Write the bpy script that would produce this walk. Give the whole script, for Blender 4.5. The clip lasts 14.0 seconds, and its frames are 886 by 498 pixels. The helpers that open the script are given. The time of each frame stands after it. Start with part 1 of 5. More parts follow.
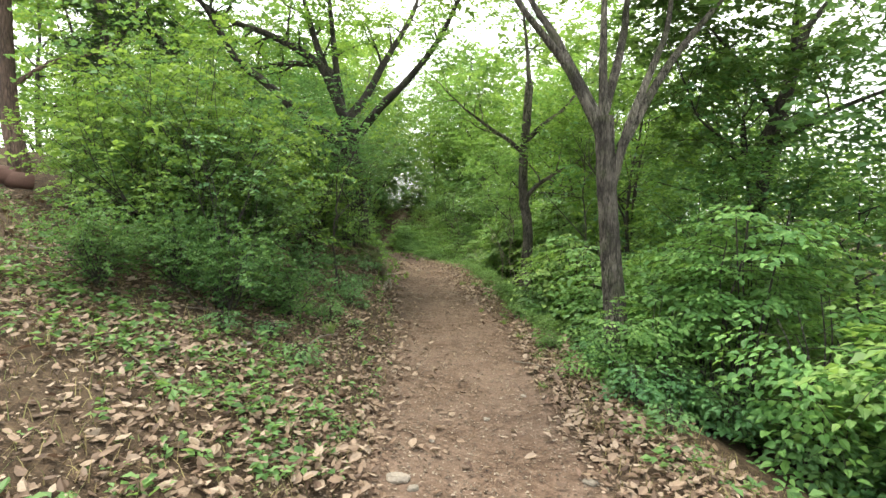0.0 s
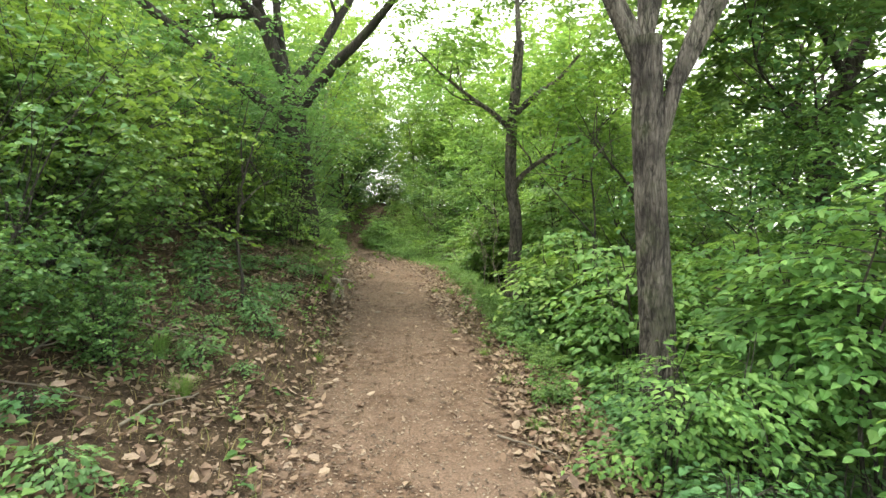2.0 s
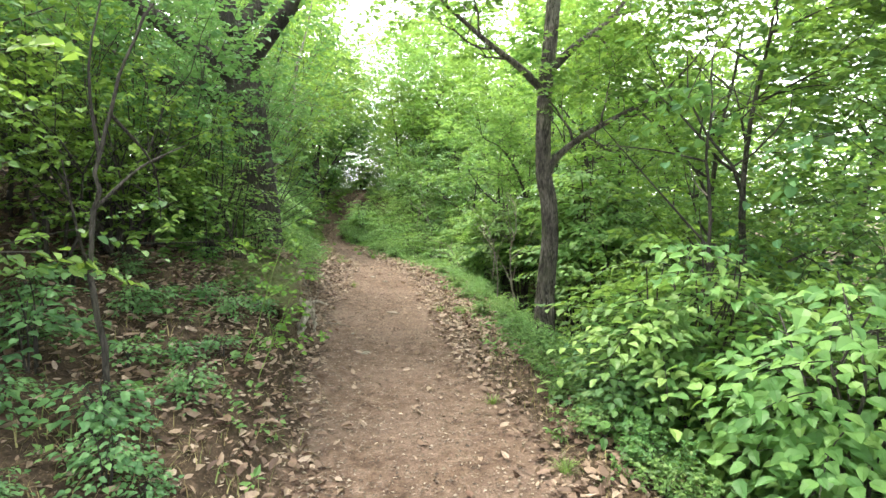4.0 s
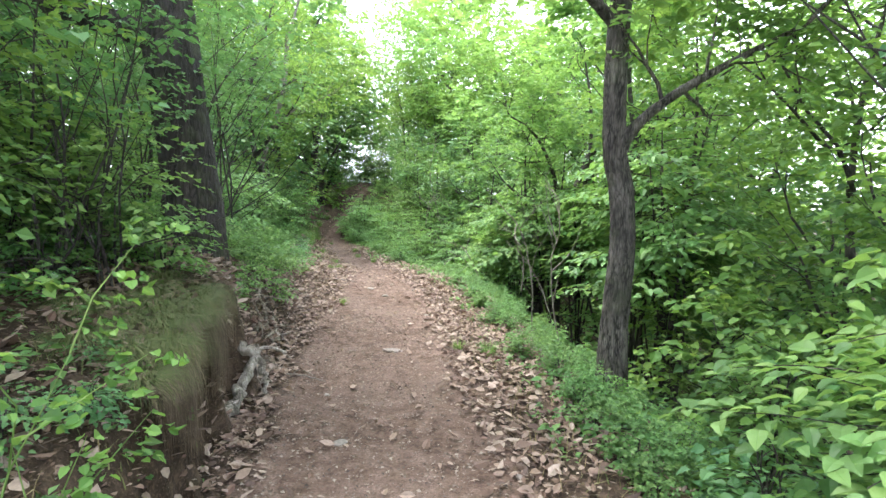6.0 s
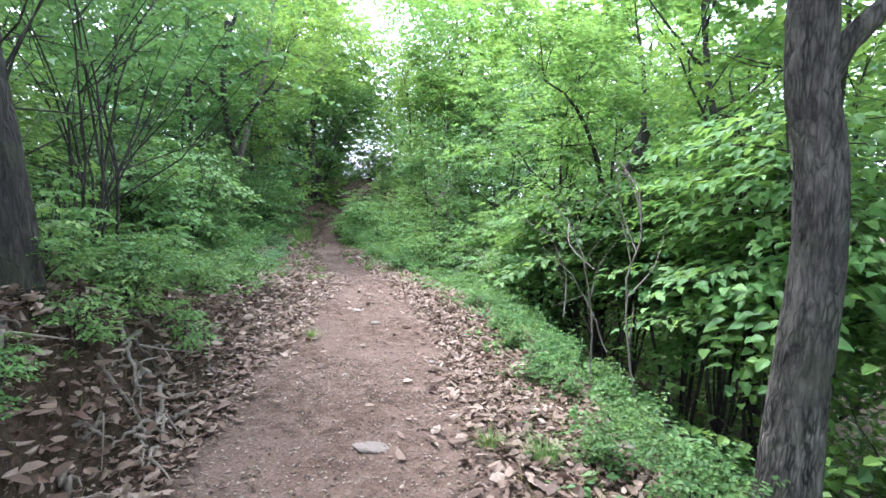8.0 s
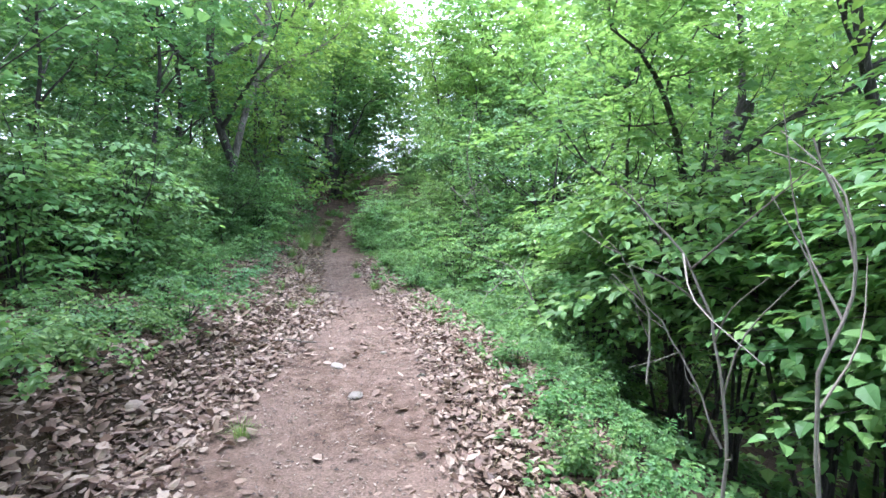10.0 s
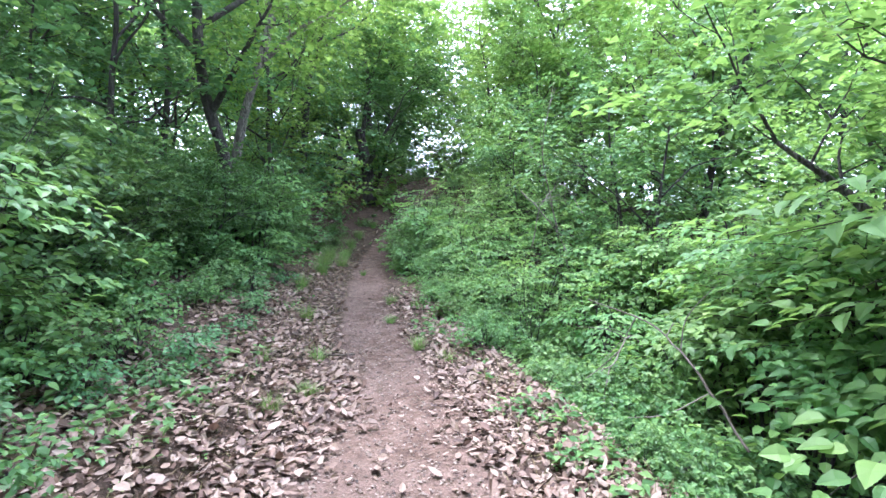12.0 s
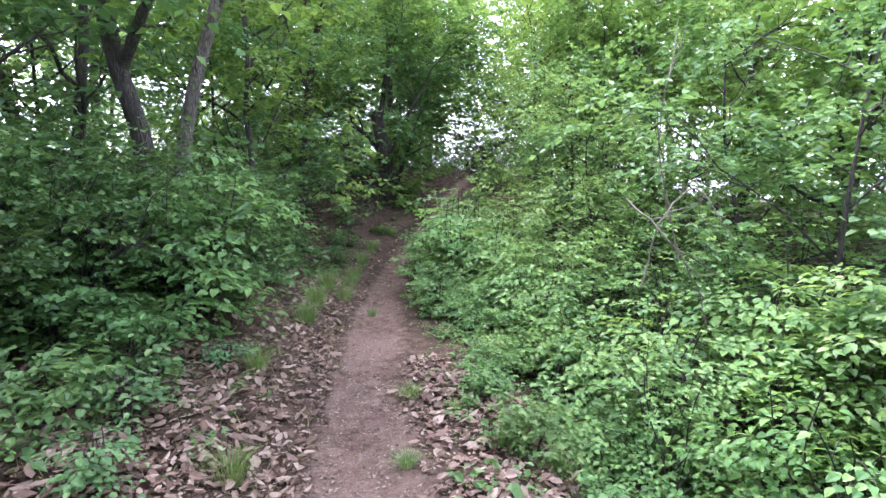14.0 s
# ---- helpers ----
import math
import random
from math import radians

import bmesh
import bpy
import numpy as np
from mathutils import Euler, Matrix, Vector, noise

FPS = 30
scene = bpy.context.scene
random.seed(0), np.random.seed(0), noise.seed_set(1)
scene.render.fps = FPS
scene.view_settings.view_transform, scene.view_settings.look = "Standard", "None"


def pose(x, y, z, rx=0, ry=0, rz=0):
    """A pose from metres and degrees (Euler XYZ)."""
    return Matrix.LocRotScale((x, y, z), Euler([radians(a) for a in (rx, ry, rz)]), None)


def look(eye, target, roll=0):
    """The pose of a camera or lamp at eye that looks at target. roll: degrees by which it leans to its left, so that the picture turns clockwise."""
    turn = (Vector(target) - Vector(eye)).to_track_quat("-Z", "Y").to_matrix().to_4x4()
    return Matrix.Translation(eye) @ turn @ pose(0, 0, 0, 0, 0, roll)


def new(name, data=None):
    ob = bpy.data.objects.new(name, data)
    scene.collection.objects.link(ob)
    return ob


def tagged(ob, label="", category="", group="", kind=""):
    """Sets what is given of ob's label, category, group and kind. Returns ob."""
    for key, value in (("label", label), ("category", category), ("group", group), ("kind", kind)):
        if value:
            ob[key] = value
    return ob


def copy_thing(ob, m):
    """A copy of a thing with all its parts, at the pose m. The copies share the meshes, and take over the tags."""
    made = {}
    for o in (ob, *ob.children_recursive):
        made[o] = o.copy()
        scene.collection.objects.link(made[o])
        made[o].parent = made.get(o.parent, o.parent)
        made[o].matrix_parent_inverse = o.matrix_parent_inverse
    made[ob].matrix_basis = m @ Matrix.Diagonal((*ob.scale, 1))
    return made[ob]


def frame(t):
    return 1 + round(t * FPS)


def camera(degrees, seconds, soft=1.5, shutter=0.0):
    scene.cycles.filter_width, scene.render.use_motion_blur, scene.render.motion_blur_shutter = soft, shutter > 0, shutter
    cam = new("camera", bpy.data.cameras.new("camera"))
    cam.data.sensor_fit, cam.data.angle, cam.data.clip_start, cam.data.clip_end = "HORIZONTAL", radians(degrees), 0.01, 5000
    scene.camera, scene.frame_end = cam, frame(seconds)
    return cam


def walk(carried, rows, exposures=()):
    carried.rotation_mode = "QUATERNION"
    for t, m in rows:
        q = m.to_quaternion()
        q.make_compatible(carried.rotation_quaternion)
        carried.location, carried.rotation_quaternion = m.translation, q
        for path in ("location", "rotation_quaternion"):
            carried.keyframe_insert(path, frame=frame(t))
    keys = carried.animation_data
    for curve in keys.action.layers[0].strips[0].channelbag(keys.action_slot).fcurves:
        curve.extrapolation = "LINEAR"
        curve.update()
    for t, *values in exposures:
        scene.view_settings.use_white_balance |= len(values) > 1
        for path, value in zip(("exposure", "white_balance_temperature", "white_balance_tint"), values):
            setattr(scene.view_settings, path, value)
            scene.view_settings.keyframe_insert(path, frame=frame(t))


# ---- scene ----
cam = camera(80.0, 14.0)
PATH = [
    (0, (0.007, 0.004, 1.577), (0.024, 2.0, 1.457), 1.0),
    (0.5, (0.107, 0.58, 1.546), (0.137, 2.575, 1.419), 1.0),
    (1, (0.174, 1.179, 1.492), (0.216, 3.175, 1.367), 1.1),
    (1.5, (0.238, 1.738, 1.485), (0.285, 3.734, 1.359), 1.2),
    (2, (0.327, 2.314, 1.466), (0.403, 4.309, 1.339), 1.5),
    (2.2, (0.349, 2.546, 1.447), (0.441, 4.54, 1.313), 1.4),
    (4.3, (-0.031, 5.243, 1.58), (0.125, 7.228, 1.397), 1.3),
    (4.5, (-0.051, 5.47, 1.579), (0.097, 7.456, 1.395), 1.2),
    (5, (-0.058, 6.059, 1.571), (0.085, 8.046, 1.389), 1.2),
    (5.5, (0.05, 6.636, 1.558), (0.19, 8.622, 1.37), 1.2),
    (6, (0.076, 7.173, 1.519), (0.2, 9.159, 1.32), 1.4),
    (6.5, (0.156, 7.744, 1.453), (0.27, 9.731, 1.255), 1.7),
    (7, (0.166, 8.324, 1.413), (0.276, 10.311, 1.215), 1.7),
    (7.5, (0.154, 8.907, 1.414), (0.259, 10.894, 1.215), 1.6),
    (8, (0.15, 9.527, 1.38), (0.246, 11.514, 1.182), 1.9),
    (8.2, (0.122, 9.745, 1.362), (0.207, 11.733, 1.162), 2.0),
    (10.3, (0.398, 11.996, 1.476), (0.294, 13.98, 1.248), 1.2),
    (10.5, (0.35, 12.257, 1.479), (0.207, 14.239, 1.254), 1.1),
    (11, (0.166, 12.984, 1.479), (0.02, 14.966, 1.251), 0.9),
    (11.5, (0.035, 13.715, 1.464), (-0.124, 15.697, 1.249), 0.9),
    (12, (-0.124, 14.454, 1.426), (-0.299, 16.435, 1.22), 1.4),
    (12.5, (-0.219, 15.145, 1.465), (-0.423, 17.124, 1.253), 1.4),
    (13, (-0.325, 15.92, 1.505), (-0.545, 17.896, 1.289), 1.7),
    (13.5, (-0.516, 16.593, 1.575), (-0.76, 18.565, 1.347), 1.4),
    (14, (-0.651, 17.392, 1.578), (-0.917, 19.359, 1.337), 1.6),
]
EXPOSURES = [(0.0, 1.75, 7200, 2), (2.0, 2.05, 7350, 1), (5.0, 2.72, 6350, 9), (7.5, 2.68, 5550, 17), (11.0, 2.8, 5250, 19), (13.0, 2.92, 5350, 30), (14.0, 2.98, 5600, 34)]
walk(cam, [(t, look(eye, target, roll)) for t, eye, target, roll in PATH], EXPOSURES)

# ---- world and sun ----
world = bpy.data.worlds.new("sky")
scene.world = world
world.use_nodes = True
wn = world.node_tree.nodes
sky = wn.new("ShaderNodeTexSky")
sky.sky_type = "NISHITA"
sky.sun_disc = False
sky.sun_elevation = radians(67)
sky.sun_rotation = radians(-45)
sky.air_density, sky.dust_density, sky.ozone_density = 1.0, 5.0, 1.0
wn["Background"].inputs["Strength"].default_value = 0.15
# a thin white veil of cloud over the blue
veil = wn.new("ShaderNodeMix")
veil.data_type, veil.blend_type = "RGBA", "MIX"
veil.inputs[0].default_value = 0.6
veil.inputs[7].default_value = (9.0, 9.3, 9.8, 1)
world.node_tree.links.new(sky.outputs["Color"], veil.inputs[6])
world.node_tree.links.new(veil.outputs[2], wn["Background"].inputs["Color"])
lamp = bpy.data.lights.new("sun", "SUN")
lamp.energy, lamp.angle, lamp.color = 1.6, radians(14), (1.0, 0.95, 0.86)
sun = new("sun", lamp)
sun.matrix_world = look((-9, 17, 30), (0, 8, 0))


# ---- materials ----
def material(name):
    m = bpy.data.materials.new(name)
    m.use_nodes = True
    nt = m.node_tree
    return m, nt.nodes, nt.links, nt.nodes["Principled BSDF"], nt.nodes["Material Output"]


def ramp(nodes, links, fac, stops):
    r = nodes.new("ShaderNodeValToRGB")
    while len(r.color_ramp.elements) < len(stops):
        r.color_ramp.elements.new(0.5)
    for e, (at, col) in zip(r.color_ramp.elements, stops):
        e.position, e.color = at, (*col, 1)
    links.new(fac, r.inputs["Fac"])
    return r.outputs["Color"]


def noise_tex(nodes, links, vec, scale, detail=4.0, rough=0.6):
    n = nodes.new("ShaderNodeTexNoise")
    n.inputs["Scale"].default_value, n.inputs["Detail"].default_value, n.inputs["Roughness"].default_value = scale, detail, rough
    if vec is not None:
        links.new(vec, n.inputs["Vector"])
    return n.outputs["Fac"]


def mixed(nodes, links, fac, a, b, mode="MIX"):
    m = nodes.new("ShaderNodeMix")
    m.data_type, m.blend_type = "RGBA", mode
    for socket, v in ((m.inputs[0], fac), (m.inputs[6], a), (m.inputs[7], b)):
        if isinstance(v, (float, int)):
            socket.default_value = v
        elif isinstance(v, tuple):
            socket.default_value = (*v, 1)
        else:
            links.new(v, socket)
    return m.outputs[2]


def bump(nodes, links, height, strength, distance):
    b = nodes.new("ShaderNodeBump")
    b.inputs["Strength"].default_value, b.inputs["Distance"].default_value = strength, distance
    links.new(height, b.inputs["Height"])
    return b.outputs["Normal"]


def leaf_material(name, dark, mid, light, through_share=0.4, rough=0.5):
    """Living leaves: a hue of its own for each leaf and each plant, light that shines through."""
    m, nodes, links, bsdf, out = material(name)
    geo, info = nodes.new("ShaderNodeNewGeometry"), nodes.new("ShaderNodeObjectInfo")
    pos = noise_tex(nodes, links, geo.outputs["Position"], 1.3, 2.0)
    mixv = nodes.new("ShaderNodeMath")
    mixv.operation = "MULTIPLY_ADD"
    mixv.inputs[1].default_value = 0.62
    links.new(geo.outputs["Random Per Island"], mixv.inputs[0])
    sub = nodes.new("ShaderNodeMath")
    sub.operation = "MULTIPLY_ADD"
    sub.inputs[1].default_value = 0.55
    sub.inputs[2].default_value = -0.08
    links.new(pos, sub.inputs[0])
    links.new(sub.outputs[0], mixv.inputs[2])
    col = ramp(nodes, links, mixv.outputs[0], [(0.12, dark), (0.5, mid), (0.9, light)])
    hue = nodes.new("ShaderNodeHueSaturation")
    wob = nodes.new("ShaderNodeMath")
    wob.operation = "MULTIPLY_ADD"
    wob.inputs[1].default_value, wob.inputs[2].default_value = 0.035, 0.4825
    links.new(info.outputs["Random"], wob.inputs[0])
    links.new(wob.outputs[0], hue.inputs["Hue"])
    links.new(col, hue.inputs["Color"])
    links.new(hue.outputs["Color"], bsdf.inputs["Base Color"])
    bsdf.inputs["Roughness"].default_value = rough
    bsdf.inputs["Specular IOR Level"].default_value = 0.27
    tr = nodes.new("ShaderNodeBsdfTranslucent")
    links.new(mixed(nodes, links, 0.5, hue.outputs["Color"], (light[0] * 1.5, light[1] * 1.45, light[2] * 0.8)), tr.inputs["Color"])
    mix = nodes.new("ShaderNodeMixShader")
    mix.inputs[0].default_value = through_share
    links.new(bsdf.outputs[0], mix.inputs[1])
    links.new(tr.outputs[0], mix.inputs[2])
    links.new(mix.outputs[0], out.inputs["Surface"])
    return m


def bark_material(name, dark, light, scale=16.0, moss=0.0):
    m, nodes, links, bsdf, out = material(name)
    tc, mp = nodes.new("ShaderNodeTexCoord"), nodes.new("ShaderNodeMapping")
    mp.inputs["Scale"].default_value = (1, 1, 0.2)
    links.new(tc.outputs["Object"], mp.inputs["Vector"])
    warp = noise_tex(nodes, links, mp.outputs[0], scale, 6.0, 0.65)
    vor = nodes.new("ShaderNodeTexVoronoi")
    vor.feature = "DISTANCE_TO_EDGE"
    vor.inputs["Scale"].default_value = scale * 2.3
    bend = nodes.new("ShaderNodeVectorMath")
    bend.operation = "MULTIPLY_ADD"
    bend.inputs[1].default_value = (0.05, 0.05, 0.05)
    blur = nodes.new("ShaderNodeTexNoise")
    blur.inputs["Scale"].default_value, blur.inputs["Detail"].default_value = 14.0, 5.0
    links.new(mp.outputs[0], blur.inputs["Vector"])
    links.new(blur.outputs["Color"], bend.inputs[0])
    links.new(mp.outputs[0], bend.inputs[2])
    links.new(bend.outputs[0], vor.inputs["Vector"])
    ridge = nodes.new("ShaderNodeMath")
    ridge.operation = "MULTIPLY_ADD"
    ridge.inputs[1].default_value = 0.7
    links.new(vor.outputs["Distance"], ridge.inputs[0])
    links.new(warp, ridge.inputs[2])
    col = ramp(nodes, links, ridge.outputs[0], [(0.44, dark), (0.6, tuple((a + b) / 2 for a, b in zip(dark, light))), (0.85, light)])
    big = noise_tex(nodes, links, tc.outputs["Object"], 2.2, 3.0)
    col = mixed(nodes, links, ramp(nodes, links, big, [(0.4, (0, 0, 0)), (0.7, (1, 1, 1))]), col, (dark[0] * 1.6, dark[1] * 1.6, dark[2] * 1.6))
    if moss:
        patch = noise_tex(nodes, links, tc.outputs["Object"], 5.0, 5.0)
        col = mixed(nodes, links, ramp(nodes, links, patch, [(0.5, (0, 0, 0)), (0.68, (moss, moss, moss))]), col, (0.09, 0.12, 0.04))
    links.new(col, bsdf.inputs["Base Color"])
    bsdf.inputs["Roughness"].default_value = 0.9
    links.new(bump(nodes, links, ridge.outputs[0], 1.0, 0.05), bsdf.inputs["Normal"])
    return m


def island_material(name, stops, rough=0.8, relief=0.0, share=0.0):
    """Loose pieces (dead leaves, stones, twigs): each has a tone of its own."""
    m, nodes, links, bsdf, out = material(name)
    geo = nodes.new("ShaderNodeNewGeometry")
    info = nodes.new("ShaderNodeObjectInfo")
    add = nodes.new("ShaderNodeMath")
    add.operation = "ADD"
    links.new(geo.outputs["Random Per Island"], add.inputs[0])
    links.new(info.outputs["Random"], add.inputs[1])
    frac = nodes.new("ShaderNodeMath")
    frac.operation = "FRACT"
    links.new(add.outputs[0], frac.inputs[0])
    col = ramp(nodes, links, frac.outputs[0], stops)
    fine = noise_tex(nodes, links, geo.outputs["Position"], 55.0, 4.0, 0.7)
    col = mixed(nodes, links, 0.55, col, ramp(nodes, links, fine, [(0.3, (0.35, 0.35, 0.35)), (0.7, (1.0, 1.0, 1.0))]), "MULTIPLY")
    links.new(col, bsdf.inputs["Base Color"])
    bsdf.inputs["Roughness"].default_value = rough
    if relief:
        links.new(bump(nodes, links, fine, 0.8, relief), bsdf.inputs["Normal"])
    if share:
        tr = nodes.new("ShaderNodeBsdfTranslucent")
        links.new(col, tr.inputs["Color"])
        mix = nodes.new("ShaderNodeMixShader")
        mix.inputs[0].default_value = share
        links.new(bsdf.outputs[0], mix.inputs[1])
        links.new(tr.outputs[0], mix.inputs[2])
        links.new(mix.outputs[0], out.inputs["Surface"])
    return m


def earth_material():
    """Trodden red-brown earth on the path, dark leafy humus beside it; the worn share is stored on the ground."""
    m, nodes, links, bsdf, out = material("earth")
    geo = nodes.new("ShaderNodeNewGeometry")
    p = geo.outputs["Position"]
    att = nodes.new("ShaderNodeAttribute")
    att.attribute_name = "worn"
    big, mid, fine = noise_tex(nodes, links, p, 1.1, 3.0), noise_tex(nodes, links, p, 9.0, 5.0, 0.65), noise_tex(nodes, links, p, 70.0, 4.0, 0.7)
    path = ramp(nodes, links, mid, [(0.3, (0.062, 0.039, 0.028)), (0.5, (0.145, 0.095, 0.07)), (0.72, (0.24, 0.17, 0.132))])
    path = mixed(nodes, links, ramp(nodes, links, big, [(0.42, (0, 0, 0)), (0.62, (0.8, 0.8, 0.8))]), path, (0.185, 0.128, 0.1))
    grit = ramp(nodes, links, fine, [(0.32, (0.5, 0.5, 0.5)), (0.6, (1, 1, 1)), (0.8, (1.35, 1.32, 1.28))])
    path = mixed(nodes, links, 0.9, path, grit, "MULTIPLY")
    humus = ramp(nodes, links, mid, [(0.3, (0.018, 0.012, 0.008)), (0.5, (0.05, 0.034, 0.023)), (0.68, (0.1, 0.07, 0.048))])
    humus = mixed(nodes, links, ramp(nodes, links, fine, [(0.5, (0, 0, 0)), (0.66, (0.7, 0.7, 0.7))]), humus, (0.15, 0.1, 0.065))
    edge = nodes.new("ShaderNodeMath")
    edge.operation = "MULTIPLY_ADD"
    edge.inputs[1].default_value = 0.9
    edge.inputs[2].default_value = -0.45
    links.new(mid, edge.inputs[0])
    blend = nodes.new("ShaderNodeMath")
    blend.operation, blend.use_clamp = "ADD", True
    links.new(att.outputs["Fac"], blend.inputs[0])
    links.new(edge.outputs[0], blend.inputs[1])
    links.new(mixed(nodes, links, ramp(nodes, links, blend.outputs[0], [(0.3, (0, 0, 0)), (0.7, (1, 1, 1))]), humus, path), bsdf.inputs["Base Color"])
    bsdf.inputs["Roughness"].default_value = 0.95
    bsdf.inputs["Specular IOR Level"].default_value = 0.2
    links.new(bump(nodes, links, mixed(nodes, links, 0.5, mid, fine), 1.0, 0.035), bsdf.inputs["Normal"])
    return m


EARTH = earth_material()
LEAF_OAK = leaf_material("oak_leaves", (0.045, 0.10, 0.025), (0.105, 0.21, 0.05), (0.23, 0.36, 0.09), 0.45)
LEAF_LIGHT = leaf_material("light_leaves", (0.05, 0.12, 0.04), (0.105, 0.215, 0.065), (0.23, 0.37, 0.11), 0.42)
LEAF_HAZEL = leaf_material("broad_leaves", (0.04, 0.105, 0.044), (0.08, 0.18, 0.07), (0.15, 0.275, 0.1), 0.36)
LEAF_DARK = leaf_material("dark_leaves", (0.025, 0.068, 0.026), (0.065, 0.14, 0.048), (0.16, 0.27, 0.08), 0.36)
LEAF_PINE = leaf_material("pine_needles", (0.02, 0.05, 0.025), (0.045, 0.09, 0.045), (0.08, 0.13, 0.06), 0.15)
LEAF_HERB = leaf_material("herb_leaves", (0.035, 0.085, 0.03), (0.085, 0.18, 0.06), (0.19, 0.31, 0.1), 0.4)
GRASS = leaf_material("grass_blades", (0.05, 0.11, 0.03), (0.11, 0.2, 0.05), (0.22, 0.32, 0.1), 0.3)
BANK_GRASS = island_material("bank_grass", [(0.0, (0.05, 0.08, 0.018)), (0.45, (0.1, 0.14, 0.03)), (0.75, (0.15, 0.16, 0.05)), (1.0, (0.22, 0.18, 0.09))], 0.8)
DRY_GRASS = island_material("dry_grass", [(0.1, (0.16, 0.12, 0.05)), (0.5, (0.3, 0.24, 0.11)), (0.9, (0.12, 0.15, 0.04))], 0.8)
LITTER = island_material("dead_leaves", [(0.0, (0.07, 0.038, 0.025)), (0.3, (0.17, 0.105, 0.07)), (0.6, (0.27, 0.188, 0.135)), (0.88, (0.37, 0.285, 0.22)), (1.0, (0.13, 0.065, 0.042))], 0.65, 0.004, 0.15)
DEBRIS = island_material("path_scraps", [(0.0, (0.04, 0.026, 0.018)), (0.35, (0.13, 0.09, 0.066)), (0.7, (0.22, 0.165, 0.125)), (1.0, (0.31, 0.255, 0.2))], 0.75, 0.004)
STONE = island_material("pale_stone", [(0.0, (0.17, 0.145, 0.12)), (0.5, (0.28, 0.245, 0.21)), (1.0, (0.22, 0.18, 0.15))], 0.85, 0.012)
TWIG = island_material("dead_wood", [(0.0, (0.11, 0.09, 0.07)), (0.5, (0.23, 0.2, 0.165)), (1.0, (0.08, 0.06, 0.045))], 0.85, 0.006)
ROOT = island_material("bare_root", [(0.0, (0.1, 0.08, 0.062)), (0.5, (0.3, 0.26, 0.21)), (1.0, (0.18, 0.145, 0.115))], 0.85, 0.012)
BARK_OAK = bark_material("oak_bark", (0.01, 0.008, 0.007), (0.07, 0.056, 0.048), 15.0, 0.2)
BARK_GREY = bark_material("grey_bark", (0.014, 0.011, 0.009), (0.24, 0.21, 0.18), 20.0, 0.25)
BARK_DARK = bark_material("dark_bark", (0.016, 0.013, 0.011), (0.1, 0.085, 0.072), 18.0, 0.2)
BARK_PALE = bark_material("pale_bark", (0.07, 0.06, 0.05), (0.3, 0.27, 0.24), 20.0)
BARK_PINE = bark_material("pine_bark", (0.04, 0.026, 0.02), (0.2, 0.13, 0.1), 12.0)

# ---- lie of the land ----
TY = np.linspace(-30, 90, 1201)


def smooth_line(ys, vs, width=15):
    line = np.interp(TY, ys, vs)
    pad = np.pad(line, width, mode="edge")
    k = np.hanning(2 * width + 1)
    return np.convolve(pad, k / k.sum(), mode="valid")


XC = smooth_line([-30, 0, 5, 8, 10, 12, 14, 16, 18, 20, 21.4, 23.8, 25.5, 27.2, 28.3, 29.5, 33, 36, 40, 90], [0.3, 0.3, 0.28, 0.24, -0.1, -0.28, -0.35, -0.52, -0.78, -1.42, -1.8, -2.38, -2.68, -2.8, -2.68, -2.48, -2.2, -1.95, -1.8, -1.8])
HW = smooth_line([-30, 0, 4, 8, 11, 14, 16, 18, 20, 26, 30], [0.65, 0.65, 0.7, 0.76, 0.82, 0.88, 0.78, 0.5, 0.37, 0.24, 0.18], 8)
ZP = smooth_line([-30, 25.5, 27, 28, 29.5, 31, 33, 35, 40, 60, 90], [0, 0, 0.12, 0.36, 0.84, 1.25, 1.78, 1.95, 2.1, 2.4, 2.5])
BANK = smooth_line([-30, 4, 6, 8.3, 9.5, 11.5, 13, 14.5, 17, 24, 90], [0.10, 0.10, 0.16, 0.35, 0.72, 0.88, 0.6, 0.28, 0.14, 0.1, 0.1], 8)
VERGE = smooth_line([-30, 2, 6, 9, 11, 16, 18, 22, 90], [0.9, 0.8, 0.5, 0.45, 0.8, 0.75, 0.7, 0.6, 1.0])
FALL = smooth_line([-30, 2, 6, 10, 19, 24, 28, 90], [0.25, 0.3, 0.4, 0.6, 0.6, 0.35, 0.12, 0.05])


def along(line, y):
    return np.interp(y, TY, line)


wob_rng = np.random.default_rng(5)
WAVES = [(f * np.cos(a), f * np.sin(a), ph) for f in (0.9, 1.7, 3.1, 5.7, 9.9, 17.0) for a, ph in zip(wob_rng.uniform(0, 6.28, 4), wob_rng.uniform(0, 6.28, 4))]


def ripple(x, y, lo=0, hi=24):
    z = 0
    for i, (a, b, ph) in enumerate(WAVES[lo:hi]):
        z = z + np.sin(a * x + b * y + ph + 0.7 * np.sin(b * x - a * y)) / (1 + (i + lo) // 4) ** 0.9
    return z / 5.0


def smoothstep(a, b, v):
    t = np.clip((v - a) / (b - a), 0, 1)
    return t * t * (3 - 2 * t)


def lip(y):
    """How far the edge of the eroded bank is worn back."""
    return 0.06 * np.sin(y * 8.3) + 0.035 * np.sin(y * 19.0 + 1.0)


